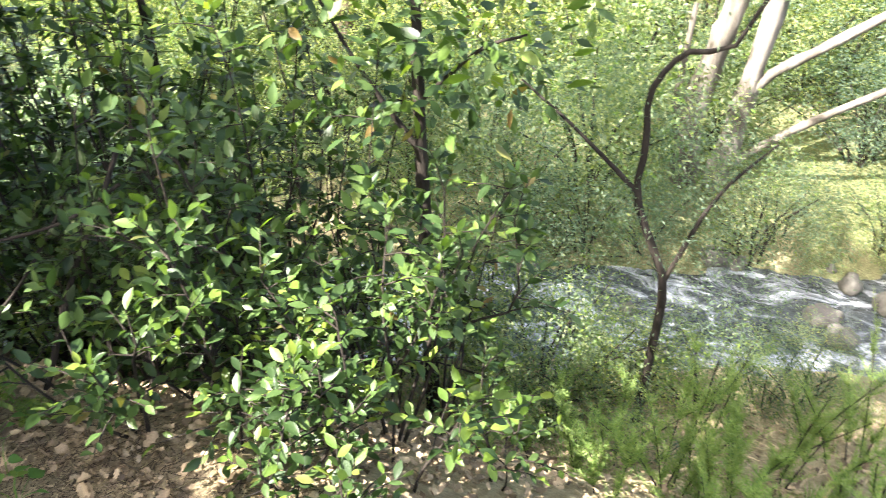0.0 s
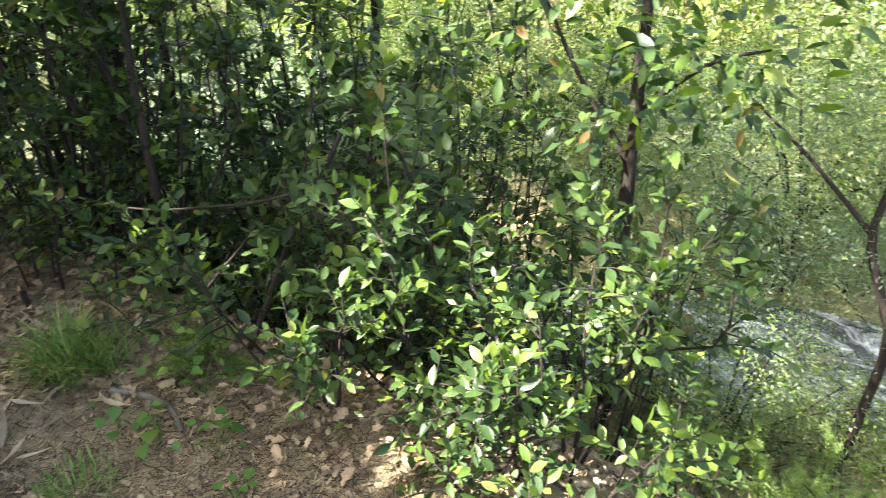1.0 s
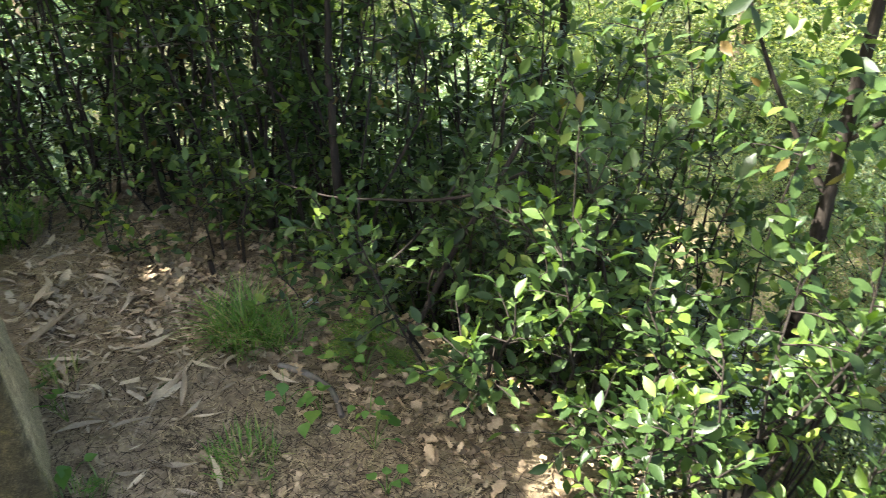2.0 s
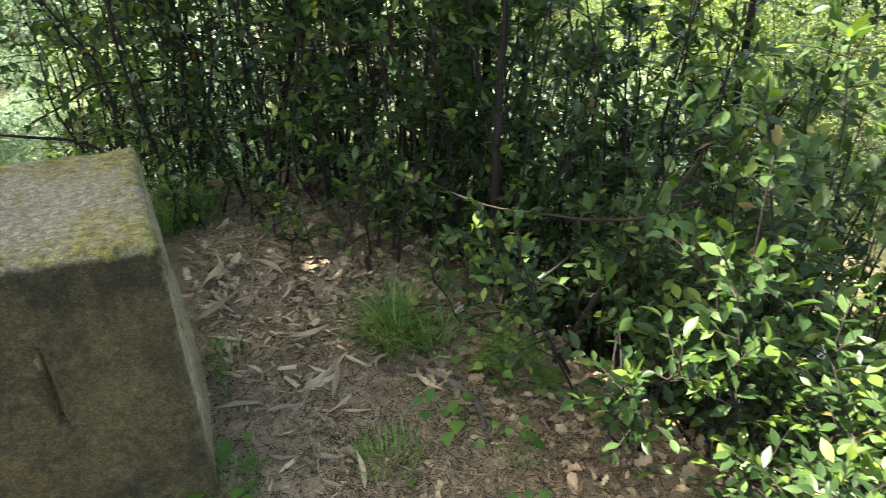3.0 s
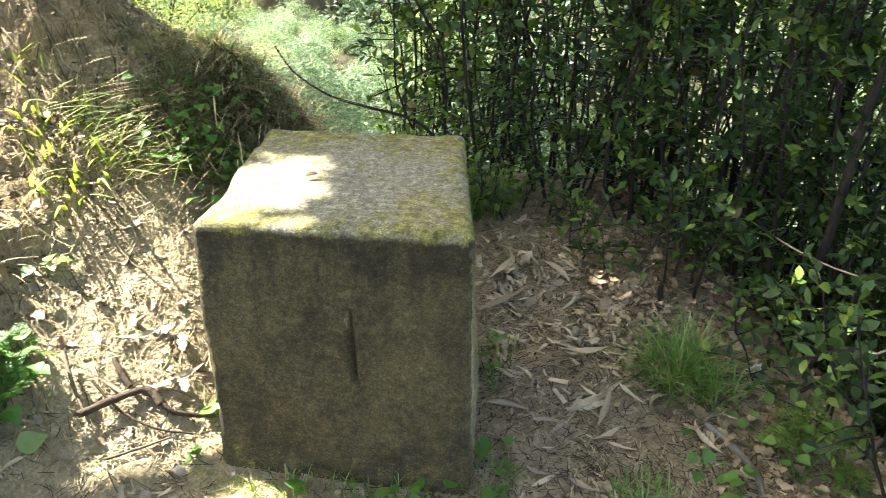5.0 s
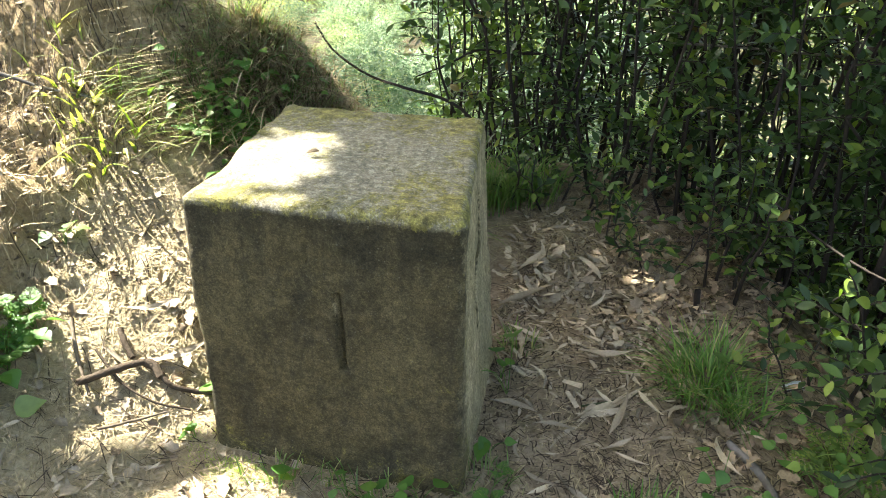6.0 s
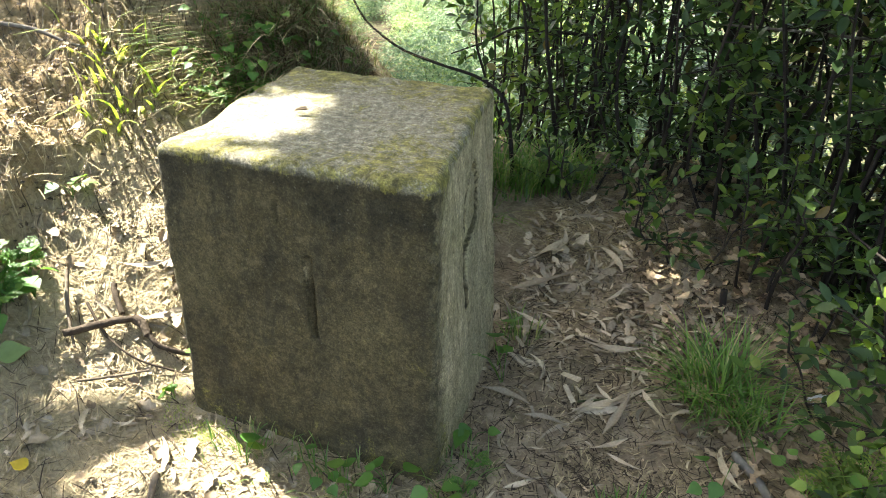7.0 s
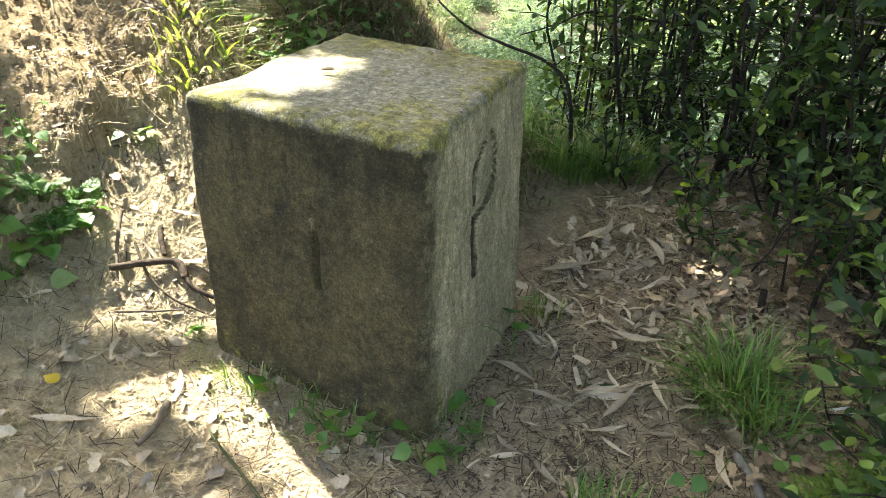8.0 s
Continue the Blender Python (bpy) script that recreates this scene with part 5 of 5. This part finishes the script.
def bush_mesh(seed, radii, clumps, per_clump, size, mats, shape, young=0.3, bark=BARK):
    rng = np.random.default_rng(seed)
    P, W, U, S, c = crown_leaves(rng, (0, 0, radii[2] * 0.85), radii, clumps, per_clump, size, 0.085, 0.25)
    g = Geo()
    leaves(g, P, W, U, S, shape, (rng.uniform(0, 1, len(P)) < young).astype(int))
    s = Geo()
    for i in rng.choice(clumps, 12):
        tube(s, smooth_line([(rng.normal(0, .05), rng.normal(0, .05), -0.1), c[i] * (0.4, 0.4, 0.55), c[i]], 6), 0.014, 0.004, 5)
    return g.mesh("foliage", list(mats)), s.mesh("stem_tangle", bark)


BUSHES = [bush_mesh(800 + k, (0.75 + 0.1 * k, 0.75, 0.7 + 0.12 * (k % 3)), 120, 56, (0.038, 0.036, 0.038, 0.036)[k], ((WILLOW, YOUNG), (GREY_LEAF, WILLOW), (WILLOW, LAUREL), (WILLOW, GREY_LEAF))[k],
                    (DIAMOND, SLIM_DIAMOND, DIAMOND, SLIM_DIAMOND)[k]) for k in range(4)]
BUSHES += [bush_mesh(810 + k, (0.75, 0.8, 0.75), 130, 46, 0.030, ((GREY_LEAF, WILLOW), (WILLOW, YOUNG))[k], (SLIM_DIAMOND, DIAMOND)[k]) for k in range(2)]
BUSHES += [bush_mesh(820 + k, (0.8, 0.8, 0.75), 120, 30, 0.080, ((UNDERGROWTH, GREY_LEAF), (UNDERGROWTH, WILLOW))[k], (DIAMOND, LEAF_SLIM)[k]) for k in range(2)]


def bush(k, x, y, turn, scale, label, sink=0.1):
    top = thing("bush", label, "bush", (x, y, float(land(x, y)) - sink), "bushes along the stream")
    top.rotation_euler = (0, 0, radians(turn))
    top.scale = (scale, scale, scale)
    part("foliage", BUSHES[k][0], None, top, "small sunlit leaves", "stuff")
    part("stem_tangle", BUSHES[k][1], None, top, "thin bare stems", "stuff")
    return top


rng = np.random.default_rng(61)
for k in range(80):          # the far bank of the stream
    v = -5.5 + 14.5 * (k + rng.uniform(0, 1)) / 80
    u = rng.uniform(5.9, 8.8) + 0.3 * max(v, 0)
    bush(int(rng.integers(4)), u - 0.5 * v, v, rng.uniform(0, 360), rng.uniform(0.7, 1.45), "light green bush on the far stream bank")
for k in range(18):          # at the far water's edge
    v = -3.5 + 8.0 * (k + rng.uniform(0, 1)) / 18
    bush(4 + k % 2, rng.uniform(5.75, 6.4) - 0.5 * v, v, rng.uniform(0, 360), rng.uniform(0.55, 0.85), "light green bush at the far water's edge")
for k, (x, y, size) in enumerate([(7.3, -2.2, 0.8), (6.9, -2.7, 0.7), (7.7, -1.8, 1.0), (8.2, -2.6, 1.0), (7.9, -3.2, 0.9)]):
    bush((1, 3)[k % 2], x, y, 61 * k, size, "grey-green bush on the far stream bank")
for k in range(24):          # further back
    v = -6 + 20 * (k + rng.uniform(0, 1)) / 33
    u = rng.uniform(9.0, 16) + 0.3 * max(v, 0)
    bush(int(rng.integers(4)), u - 0.5 * v, v, rng.uniform(0, 360), rng.uniform(1.0, 1.7), "tall light green bush beyond the stream")
for k in range(40):          # beyond the bank behind the stone
    x = -7 + 9.0 * (k + rng.uniform(0, 1)) / 30
    y = rng.uniform(3.1, 5.5) + 0.1 * abs(x)
    low = abs(x - 0.4 + 0.278 * (y + 1.4)) < 0.085 * (y + 1.4)
    bush((1, 6, 7, 6)[int(rng.integers(4))], x, y, rng.uniform(0, 360), rng.uniform(0.62, 0.8) if low else rng.uniform(0.65, 1.05), "light green undergrowth beyond the bank")
for k in range(18):
    x = -10 + 15 * (k + rng.uniform(0, 1)) / 18
    y, turn, scale = rng.uniform(7.0, 13), rng.uniform(0, 360), rng.uniform(0.9, 1.5)
    bush((6, 7, 1, 3)[int(rng.integers(4))], x, y, turn, scale * (0.4 if abs(x - 0.4 + 0.278 * (y + 1.4)) < 0.11 * (y + 1.4) else 1.0), "light green undergrowth in the wood")
for k in range(64):          # low growth round the far trunks
    y = 4.2 + 8.0 * (k + rng.uniform(0, 1)) / 64
    bush((6, 7, 1, 6)[k % 4], 0.4 - 0.278 * (y + 1.4) + rng.uniform(-1.7, 1.5), y, rng.uniform(0, 360), rng.uniform(0.36, 0.50), "low light green undergrowth in the wood")
for k in range(26):          # behind the far trunks
    bush((6, 7, 1, 7)[k % 4], -9.5 + 11.0 * (k + rng.uniform(0, 1)) / 26, rng.uniform(14.0, 17.5), rng.uniform(0, 360), rng.uniform(1.3, 2.0), "pale green undergrowth deep in the wood")
for k, (x, y, size) in enumerate([(3.55, -0.35, 0.55), (3.25, 0.75, 0.5), (2.9, 1.3, 0.6), (2.6, 2.1, 0.7), (3.0, 0.2, 0.45), (3.35, -0.75, 0.5), (3.75, -0.15, 0.9), (3.95, -1.0, 0.45), (3.7, -0.7, 0.75), (4.05, -1.35, 0.6), (4.2, -1.65, 0.55), (3.62, -0.5, 0.85), (4.35, -1.8, 0.5), (3.55, 0.25, 0.9), (3.3, -1.25, 0.4), (4.05, -0.85, 0.5), (4.5, -1.9, 0.45), (1.9, 3.2, 0.8)]):           # on the near side of the stream
    bush((4, 5)[k % 2], x, y, 77 * k, size, "grey-green bush on the near stream bank")


for k in range(11):          # behind the path, towards the wood
    a = radians(185 + 120 * (k + rng.uniform(0, 1)) / 11)
    r = rng.uniform(4.6, 7.5)
    bush(int(rng.integers(4)), 0.3 + r * math.cos(a), -0.5 + r * math.sin(a), rng.uniform(0, 360), rng.uniform(0.8, 1.4), "green undergrowth at the edge of the wood")


def tree(name, label, trunk, r0, r1, limbs, crown, seed, mats=(WILLOW, YOUNG), bark=BARK, leaf=0.07, shape=DIAMOND, keep=None, group="trees"):
    """A trunk, limbs given as lines with radii, and crowns: (centre, radii, clumps, leaves a clump, spread)."""
    rng = np.random.default_rng(seed)
    at = np.array(trunk[0], float)
    top = thing(name, label, "tree", tuple(at), group)
    g = Geo()
    tube(g, smooth_line(trunk, 22) - at, r0, r1, 10, 0, rng)
    part("trunk", g, bark, top)
    for pts, a, b in limbs:
        l = Geo()
        tube(l, smooth_line(pts, 14) - at, a, b, 8, 0, rng)
        part("limb", l, bark, top)
    g, any_leaf = Geo(), False
    for centre, radii, clumps, per, tight in crown:
        P, W, U, S, c = crown_leaves(rng, centre, radii, clumps, per, leaf, tight)
        if keep is not None:
            ok = keep(P)
            P, W, U, S = P[ok], W[ok], U[ok], S[ok]
        leaves(g, P - at, W, U, S, shape, (rng.uniform(0, 1, len(P)) < 0.3).astype(int))
        any_leaf = True
    if any_leaf:
        part("crown", g, list(mats), top, "", "stuff")
    return top


tree("bent_tree", "dark crooked slender tree with fine grey-green leaves", [(3.70, -1.06, -1.60), (3.72, -1.10, -1.1), (3.75, -1.12, -0.75), (3.73, -1.13, -0.45), (3.70, -1.04, -0.20), (3.68, -0.97, 0.02), (3.69, -0.99, 0.26), (3.68, -0.98, 0.46), (3.70, -1.04, 0.60), (3.73, -1.13, 0.68), (3.76, -1.30, 0.72), (3.82, -1.5, 1.2)],
     0.026, 0.008, [([(3.73, -1.13, -0.45), (3.8, -1.3, 0.0), (3.95, -1.5, 0.25)], 0.014, 0.005), ([(3.68, -0.97, 0.02), (3.6, -0.7, 0.3), (3.62, -0.4, 0.5)], 0.013, 0.005)],
     [((4.05, -0.40, 0.05), (0.6, 0.85, 0.75), 150, 100, 0.11), ((4.1, -1.45, -0.2), (0.5, 0.5, 0.65), 70, 90, 0.12), ((3.9, -1.0, 1.3), (0.9, 0.9, 0.6), 60, 30, 0.15)], 31, (GREY_LEAF, GREY_LEAF), BARK, 0.022, SLIM_DIAMOND)
tree("leaning_tree", "leaning tree with sunlit pale trunks over the stream", [(6.72, -0.40, -2.0), (6.75, -0.44, -1.5), (6.76, -0.48, -1.02), (6.77, -0.52, -0.41), (6.79, -0.62, 0.0), (6.81, -0.71, 0.32), (6.9, -1.0, 1.5), (7.0, -1.3, 3.5)], 0.13, 0.07,
     [([(6.76, -0.62, -1.7), (6.80, -0.72, -1.2), (6.82, -0.80, -0.88), (6.83, -0.86, -0.5), (6.84, -0.90, -0.24), (6.85, -0.99, 0.33), (6.9, -1.1, 1.6), (7.0, -1.4, 3.2)], 0.115, 0.06),
      ([(6.83, -0.87, -0.45), (6.86, -1.05, -0.23), (6.88, -1.35, -0.02), (6.91, -1.72, 0.25), (6.95, -2.3, 0.7)], 0.050, 0.03),
      ([(6.80, -0.75, -1.1), (6.84, -1.0, -0.9), (6.88, -1.25, -0.70), (6.89, -1.5, -0.52), (6.91, -1.84, -0.30), (6.95, -2.3, 0.0)], 0.04, 0.025),
      ([(6.76, -0.47, -1.1), (6.70, -0.36, -0.6), (6.66, -0.38, -0.25), (6.68, -0.42, 0.3)], 0.045, 0.02)],
     [((7.1, -1.3, 3.6), (1.8, 1.8, 0.9), 70, 30, 0.2)], 32, bark=PALE_BARK)
tree("stream_tree", "straight grey trunk beyond the shrubs", [(6.72, 3.3, -2.1), (6.76, 3.25, -1.15), (6.78, 3.23, -0.5), (6.80, 3.21, 0.09), (6.85, 3.1, 2.0), (6.9, 3.05, 4.0)], 0.12, 0.085, [],
     [((6.8, 3.2, 4.2), (1.6, 1.6, 1.0), 60, 26, 0.2)], 33, bark=GREY_BARK)
tree("young_tree", "slender dark tree in the sunlit shrub", [(3.28, -0.03, -1.4), (3.27, -0.05, -0.4), (3.26, -0.06, 0.27), (3.255, -0.065, 0.58), (3.26, -0.07, 0.9), (3.3, -0.05, 2.2)], 0.036, 0.020,
     [([(3.26, -0.06, 0.2), (3.18, 0.2, 0.6), (3.12, 0.4, 1.0)], 0.016, 0.006), ([(3.26, -0.06, 0.45), (3.3, -0.35, 0.7), (3.25, -0.6, 0.8)], 0.012, 0.005)],
     [((3.2, 0.0, 1.05), (0.75, 0.8, 0.65), 26, 22, 0.15), ((3.1, -0.2, 0.72), (0.4, 0.55, 0.25), 16, 14, 0.12), ((3.2, 0.0, 0.2), (0.3, 0.35, 0.4), 10, 12, 0.1)], 34, (LAUREL, YOUNG), BARK, 0.085, LEAF_MID)
rng = np.random.default_rng(611)
for k in range(9):
    v = -4.0 + 14.0 * (k + rng.uniform(0, 1)) / 9
    u = (7.6, 9.4, 11.8)[k % 3] + rng.uniform(-0.4, 0.6) + 0.3 * max(v, 0)
    px, py = u - 0.5 * v, v
    z = float(land(px, py))
    tall = rng.uniform(3.2, 4.6)
    tree("alder_tree", "leafy light green tree across the stream", [(px, py, z - 0.2), (px + 0.1, py, z + 1.2), (px + rng.normal(0, 0.2), py + rng.normal(0, 0.2), z + tall)], 0.08, 0.03, [],
         [((px, py, z + 0.35 * tall), (1.0, 1.1, 0.9), 95, 26, 0.17), ((px + rng.normal(0, 0.4), py + rng.normal(0, 0.4), z + 0.75 * tall), (1.2, 1.2, 1.0), 120, 26, 0.18)], 620 + k, ((ALDER, YOUNG), (ALDER, WILLOW), (ALDER, YOUNG))[k % 3], GREY_BARK, 0.075, DIAMOND, group="alder trees")
for k, (px, py, r) in enumerate([(-3.6, 13.0, 0.30), (-4.55, 13.1, 0.20), (-3.05, 12.6, 0.11), (0.8, 9.0, 0.12), (3.0, 10.0, 0.14), (6.5, 9.5, 0.14), (9.5, 4.5, 0.14), (11.0, 0.5, 0.15), (10.0, -4.0, 0.15), (-4.5, -4.0, 0.13), (-1.5, -5.5, 0.15), (2.0, -6.0, 0.12), (-6.0, -1.5, 0.14), (-7.0, 4.0, 0.13)]):
    z = float(land(px, py))
    tree("eucalyptus_tree", "tall grey-brown eucalyptus trunk in the wood", [(px, py, z - 0.2), (px + 0.02, py, z + 1.0), (px - 0.03, py + 0.05, z + 3.0), (px, py, z + 7.0)], r * 1.1, r * 0.7, [],
         [((px, py, z + 7.2), (1.4, 1.4, 1.0), 36, 22, 0.25)], 60 + k, (GREY_LEAF, WILLOW), GREY_BARK, 0.16, LEAF_SLIM, group="eucalyptus trees")
for k, line in enumerate([[(1.6, 1.4, -0.1), (1.61, 1.38, 0.22), (1.64, 1.37, 0.62), (1.66, 1.36, 0.96), (1.7, 1.3, 2.6)], [(1.52, 0.98, -0.1), (1.54, 0.97, 0.5), (1.55, 0.98, 0.81), (1.57, 0.98, 1.08), (1.62, 1.0, 2.6)],
                          [(0.9, 1.9, 0.05), (0.88, 1.9, 0.6), (0.93, 1.88, 1.2), (0.9, 1.9, 2.6)], [(1.2, 2.1, -0.1), (1.22, 2.08, 0.8), (1.17, 2.1, 2.6)], [(1.45, 1.75, -0.1), (1.42, 1.78, 0.7), (1.5, 1.7, 2.6)],
                          [(1.95, 1.5, -0.5), (1.9, 1.52, 0.5), (2.0, 1.5, 2.6)]]):
    tree("laurel_tree", "dark laurel trunk in the thicket", line, 0.016 + 0.002 * (k % 4), 0.010, [], [((line[-1][0] + 0.3, line[-1][1] + 0.4, 2.8), (0.7, 0.7, 0.5), 30, 26, 0.2)], 90 + k, (LAUREL, YOUNG), BARK, 0.085, LEAF_MID)


# out-of-view tree on the bank: crowns shade the path, gaps shaped for sun patches
SUNNY = [(-1.25, 0.55, 0.36, 0.22, 30), (-1.5, 0.62, 0.25, 0.14, 0), (-0.74, 0.40, 0.70, 0.45, 120), (-1.16, 0.80, 0.32, 0.24, 110), (-0.37, -0.05, 0.18, 0.13, 0), (-0.02, -0.21, 0.38, 0.06, -29), (0.82, 1.07, 0.15, 0.08, 0),
         (-0.5, 1.5, 0.25, 0.15, 0), (1.62, -0.52, 0.14, 0.10, 20), (2.3, 0.24, 0.22, 0.16, 0), (-0.30, 1.62, 0.20, 0.14, 0), (-0.62, 1.20, 0.14, 0.07, 0),
         (2.05, -0.98, 0.28, 0.20, 0), (2.3, -1.2, 0.4, 0.3, 0), (2.65, -1.0, 0.40, 0.32, 0), (1.95, -1.25, 0.30, 0.22, 0)]
FLAT = [(x - float(land(x, y)) / SUN.z * SUN.x, y - float(land(x, y)) / SUN.z * SUN.y, a, b, turn) for x, y, a, b, turn in SUNNY]
FLAT.append((2.36, -0.95, 0.20, 0.18, 0))
FLAT.append((-0.22 - 0.76 / SUN.z * SUN.x, 0.20 - 0.76 / SUN.z * SUN.y, 0.30, 0.19, 55))


def open_to_sun(P):
    """Where the crowns leave gaps: seen along the sun's way on the ground."""
    k = P[:, 2] / SUN.z
    x, y = P[:, 0] - k * SUN.x, P[:, 1] - k * SUN.y
    gap = np.zeros(len(P), bool)
    for cx, cy, ax, ay, turn in FLAT:
        c, s = math.cos(radians(turn)), math.sin(radians(turn))
        a, b = (x - cx) * c + (y - cy) * s, -(x - cx) * s + (y - cy) * c
        gap |= (a / (ax + 0.05)) ** 2 + (b / (ay + 0.05)) ** 2 < 1
    u = x + 0.5 * y
    blot = np.array([noise.noise((a * 3.6, b * 3.6, 4.0)) for a, b in zip(x, y)])
    gap |= (u > 1.3) & (blot > np.where((y < -1.5) | (u < 1.8), 0.48, 0.36)) & (y < -0.3)
    gap |= (u > 2.25) & (x > 2.35) & (y < 0.05) & (blot > -0.1)
    gap |= (blot > 0.62) & ((x - 0.70) ** 2 + (y - 0.07) ** 2 > 0.08)
    gap |= ((u > 2.9) & (y < 0.0) & ((y > -0.7) | (blot > 0.08))) | ((u > 1.9) & (y < -0.7) & (y > -1.3) & (blot > 0.12))
    return ~(gap | (u > 5.0))


# the smaller crowns and leaf clump are added only to trim the sunlight
tree("bank_shade_tree", "tall broad tree out of view on the bank, shading the path", [(-3.6, 0.7, 0.6), (-3.55, 0.75, 2.0), (-3.5, 0.8, 3.6), (-3.4, 0.9, 5.5)], 0.2, 0.1,
     [([(-3.5, 0.8, 3.4), (-2.6, 0.6, 4.1), (-1.6, 0.4, 4.5)], 0.07, 0.02), ([(-3.5, 0.8, 3.5), (-2.8, 2.4, 4.2), (-1.6, 3.6, 4.7)], 0.07, 0.02), ([(-3.5, 0.8, 3.2), (-3.6, -0.6, 4.0), (-3.4, -1.6, 4.3)], 0.07, 0.02)],
     [((-3.0, 1.3, 4.6), (2.7, 3.0, 0.9), 800, 36, 0.26), ((-1.5, 3.7, 4.6), (2.0, 2.0, 0.8), 260, 34, 0.26), ((-4.7, 2.9, 4.6), (1.1, 0.9, 0.5), 130, 36, 0.26), ((-0.5, -0.25, 4.9), (1.1, 0.8, 0.4), 170, 34, 0.24), ((-2.97, 1.75, 4.7), (0.16, 0.16, 0.1), 14, 34, 0.1)], 71, (LAUREL, WILLOW), BARK, 0.16, DIAMOND, open_to_sun)


def dappled(P):
    """An open crown: clumps with wide gaps between."""
    return np.array([noise.noise((x * 0.9, y * 0.9, 7.0)) + 0.5 * noise.noise((x * 2.3, y * 2.3, 2.0)) for x, y, z in P]) < 0.2


# unseen tree, added so its crown dims the undergrowth beyond the bank
tree("wood_shade_tree", "unseen tree added to shade the wood beyond the bank", [(-5.6, 7.6, 0.0), (-5.5, 7.5, 2.0), (-5.5, 7.4, 4.4)], 0.16, 0.08,
     [([(-5.5, 7.4, 3.0), (-4.6, 6.8, 4.0), (-3.8, 6.4, 4.5)], 0.06, 0.02)], [((-5.0, 6.9, 4.8), (3.4, 2.4, 0.8), 520, 34, 0.28)], 73, (LAUREL, WILLOW), BARK, 0.16, DIAMOND, dappled)
# added tree: its high unseen crowns throw shade towards the far bank
tree("added_shade_tree", "tall tree added in the thicket to shade the far stream bank", [(2.1, 3.2, -0.6), (2.15, 3.1, 1.0), (2.2, 3.0, 2.6), (2.4, 2.8, 4.4)], 0.14, 0.07,
     [([(2.2, 3.0, 2.8), (2.5, 2.2, 3.9), (2.8, 1.4, 4.5)], 0.06, 0.02), ([(2.2, 3.0, 3.0), (2.4, 4.0, 4.0), (2.6, 5.0, 4.6)], 0.06, 0.02)],
     [((1.2, 3.2, 4.8), (1.4, 3.2, 0.8), 110, 34, 0.28), ((1.5, 1.4, 4.9), (1.0, 2.3, 0.6), 30, 34, 0.26)], 72, (LAUREL, WILLOW), BARK, 0.16, DIAMOND, dappled)
# added tree: an unseen crown that keeps sun off the slope's edge
tree("added_shade_tree", "dark leaning tree added to shade the slope's edge", [(2.95, 1.3, -1.3), (2.9, 1.25, 0.6), (2.7, 1.0, 2.0), (2.3, 0.5, 3.4)], 0.020, 0.016, [([(2.5, 0.7, 2.6), (2.1, 0.3, 3.2), (1.8, 0.0, 3.5)], 0.03, 0.01)],
     [((1.9, 0.35, 3.4), (0.8, 0.75, 0.35), 75, 34, 0.2)], 75, (LAUREL, YOUNG), BARK, 0.13, DIAMOND, open_to_sun)


# ---- rocks in the stream ----
def rock(seed, x, y, size, flat=0.7):
    rng = np.random.default_rng(seed)
    n, m = 9, 14
    t, p = np.meshgrid(np.linspace(0, math.pi, n), np.linspace(0, 2 * math.pi, m))
    d = np.stack([np.sin(t) * np.cos(p), np.sin(t) * np.sin(p), np.cos(t)], -1)
    o = Vector(rng.uniform(0, 50, 3))
    r = np.array([1 + 0.45 * noise.noise(Vector(q) * 1.3 + o) + 0.15 * noise.noise(Vector(q) * 4 + o) for q in d.reshape(-1, 3)]).reshape(d.shape[:2])
    g = Geo()
    g.add(d * r[..., None] * size * np.array((1, rng.uniform(0.7, 1.1), flat)), grid_quads(m, n))
    ob = part("rock", g, ROCK, None, "rounded grey rock in the stream")
    ob.location = (x, y, WATER_LEVEL + 0.02)
    return tagged(ob, category="rock", group="rocks in the stream")


rock(1, 5.73, -1.83, 0.12)
rock(2, 6.1, -2.25, 0.16)
rng = np.random.default_rng(5)
for k in range(22):
    v = rng.uniform(-3.2, 2.0)
    rock(10 + k, rng.uniform(3.9, 5.8) - 0.5 * v, v, rng.uniform(0.05, 0.14))
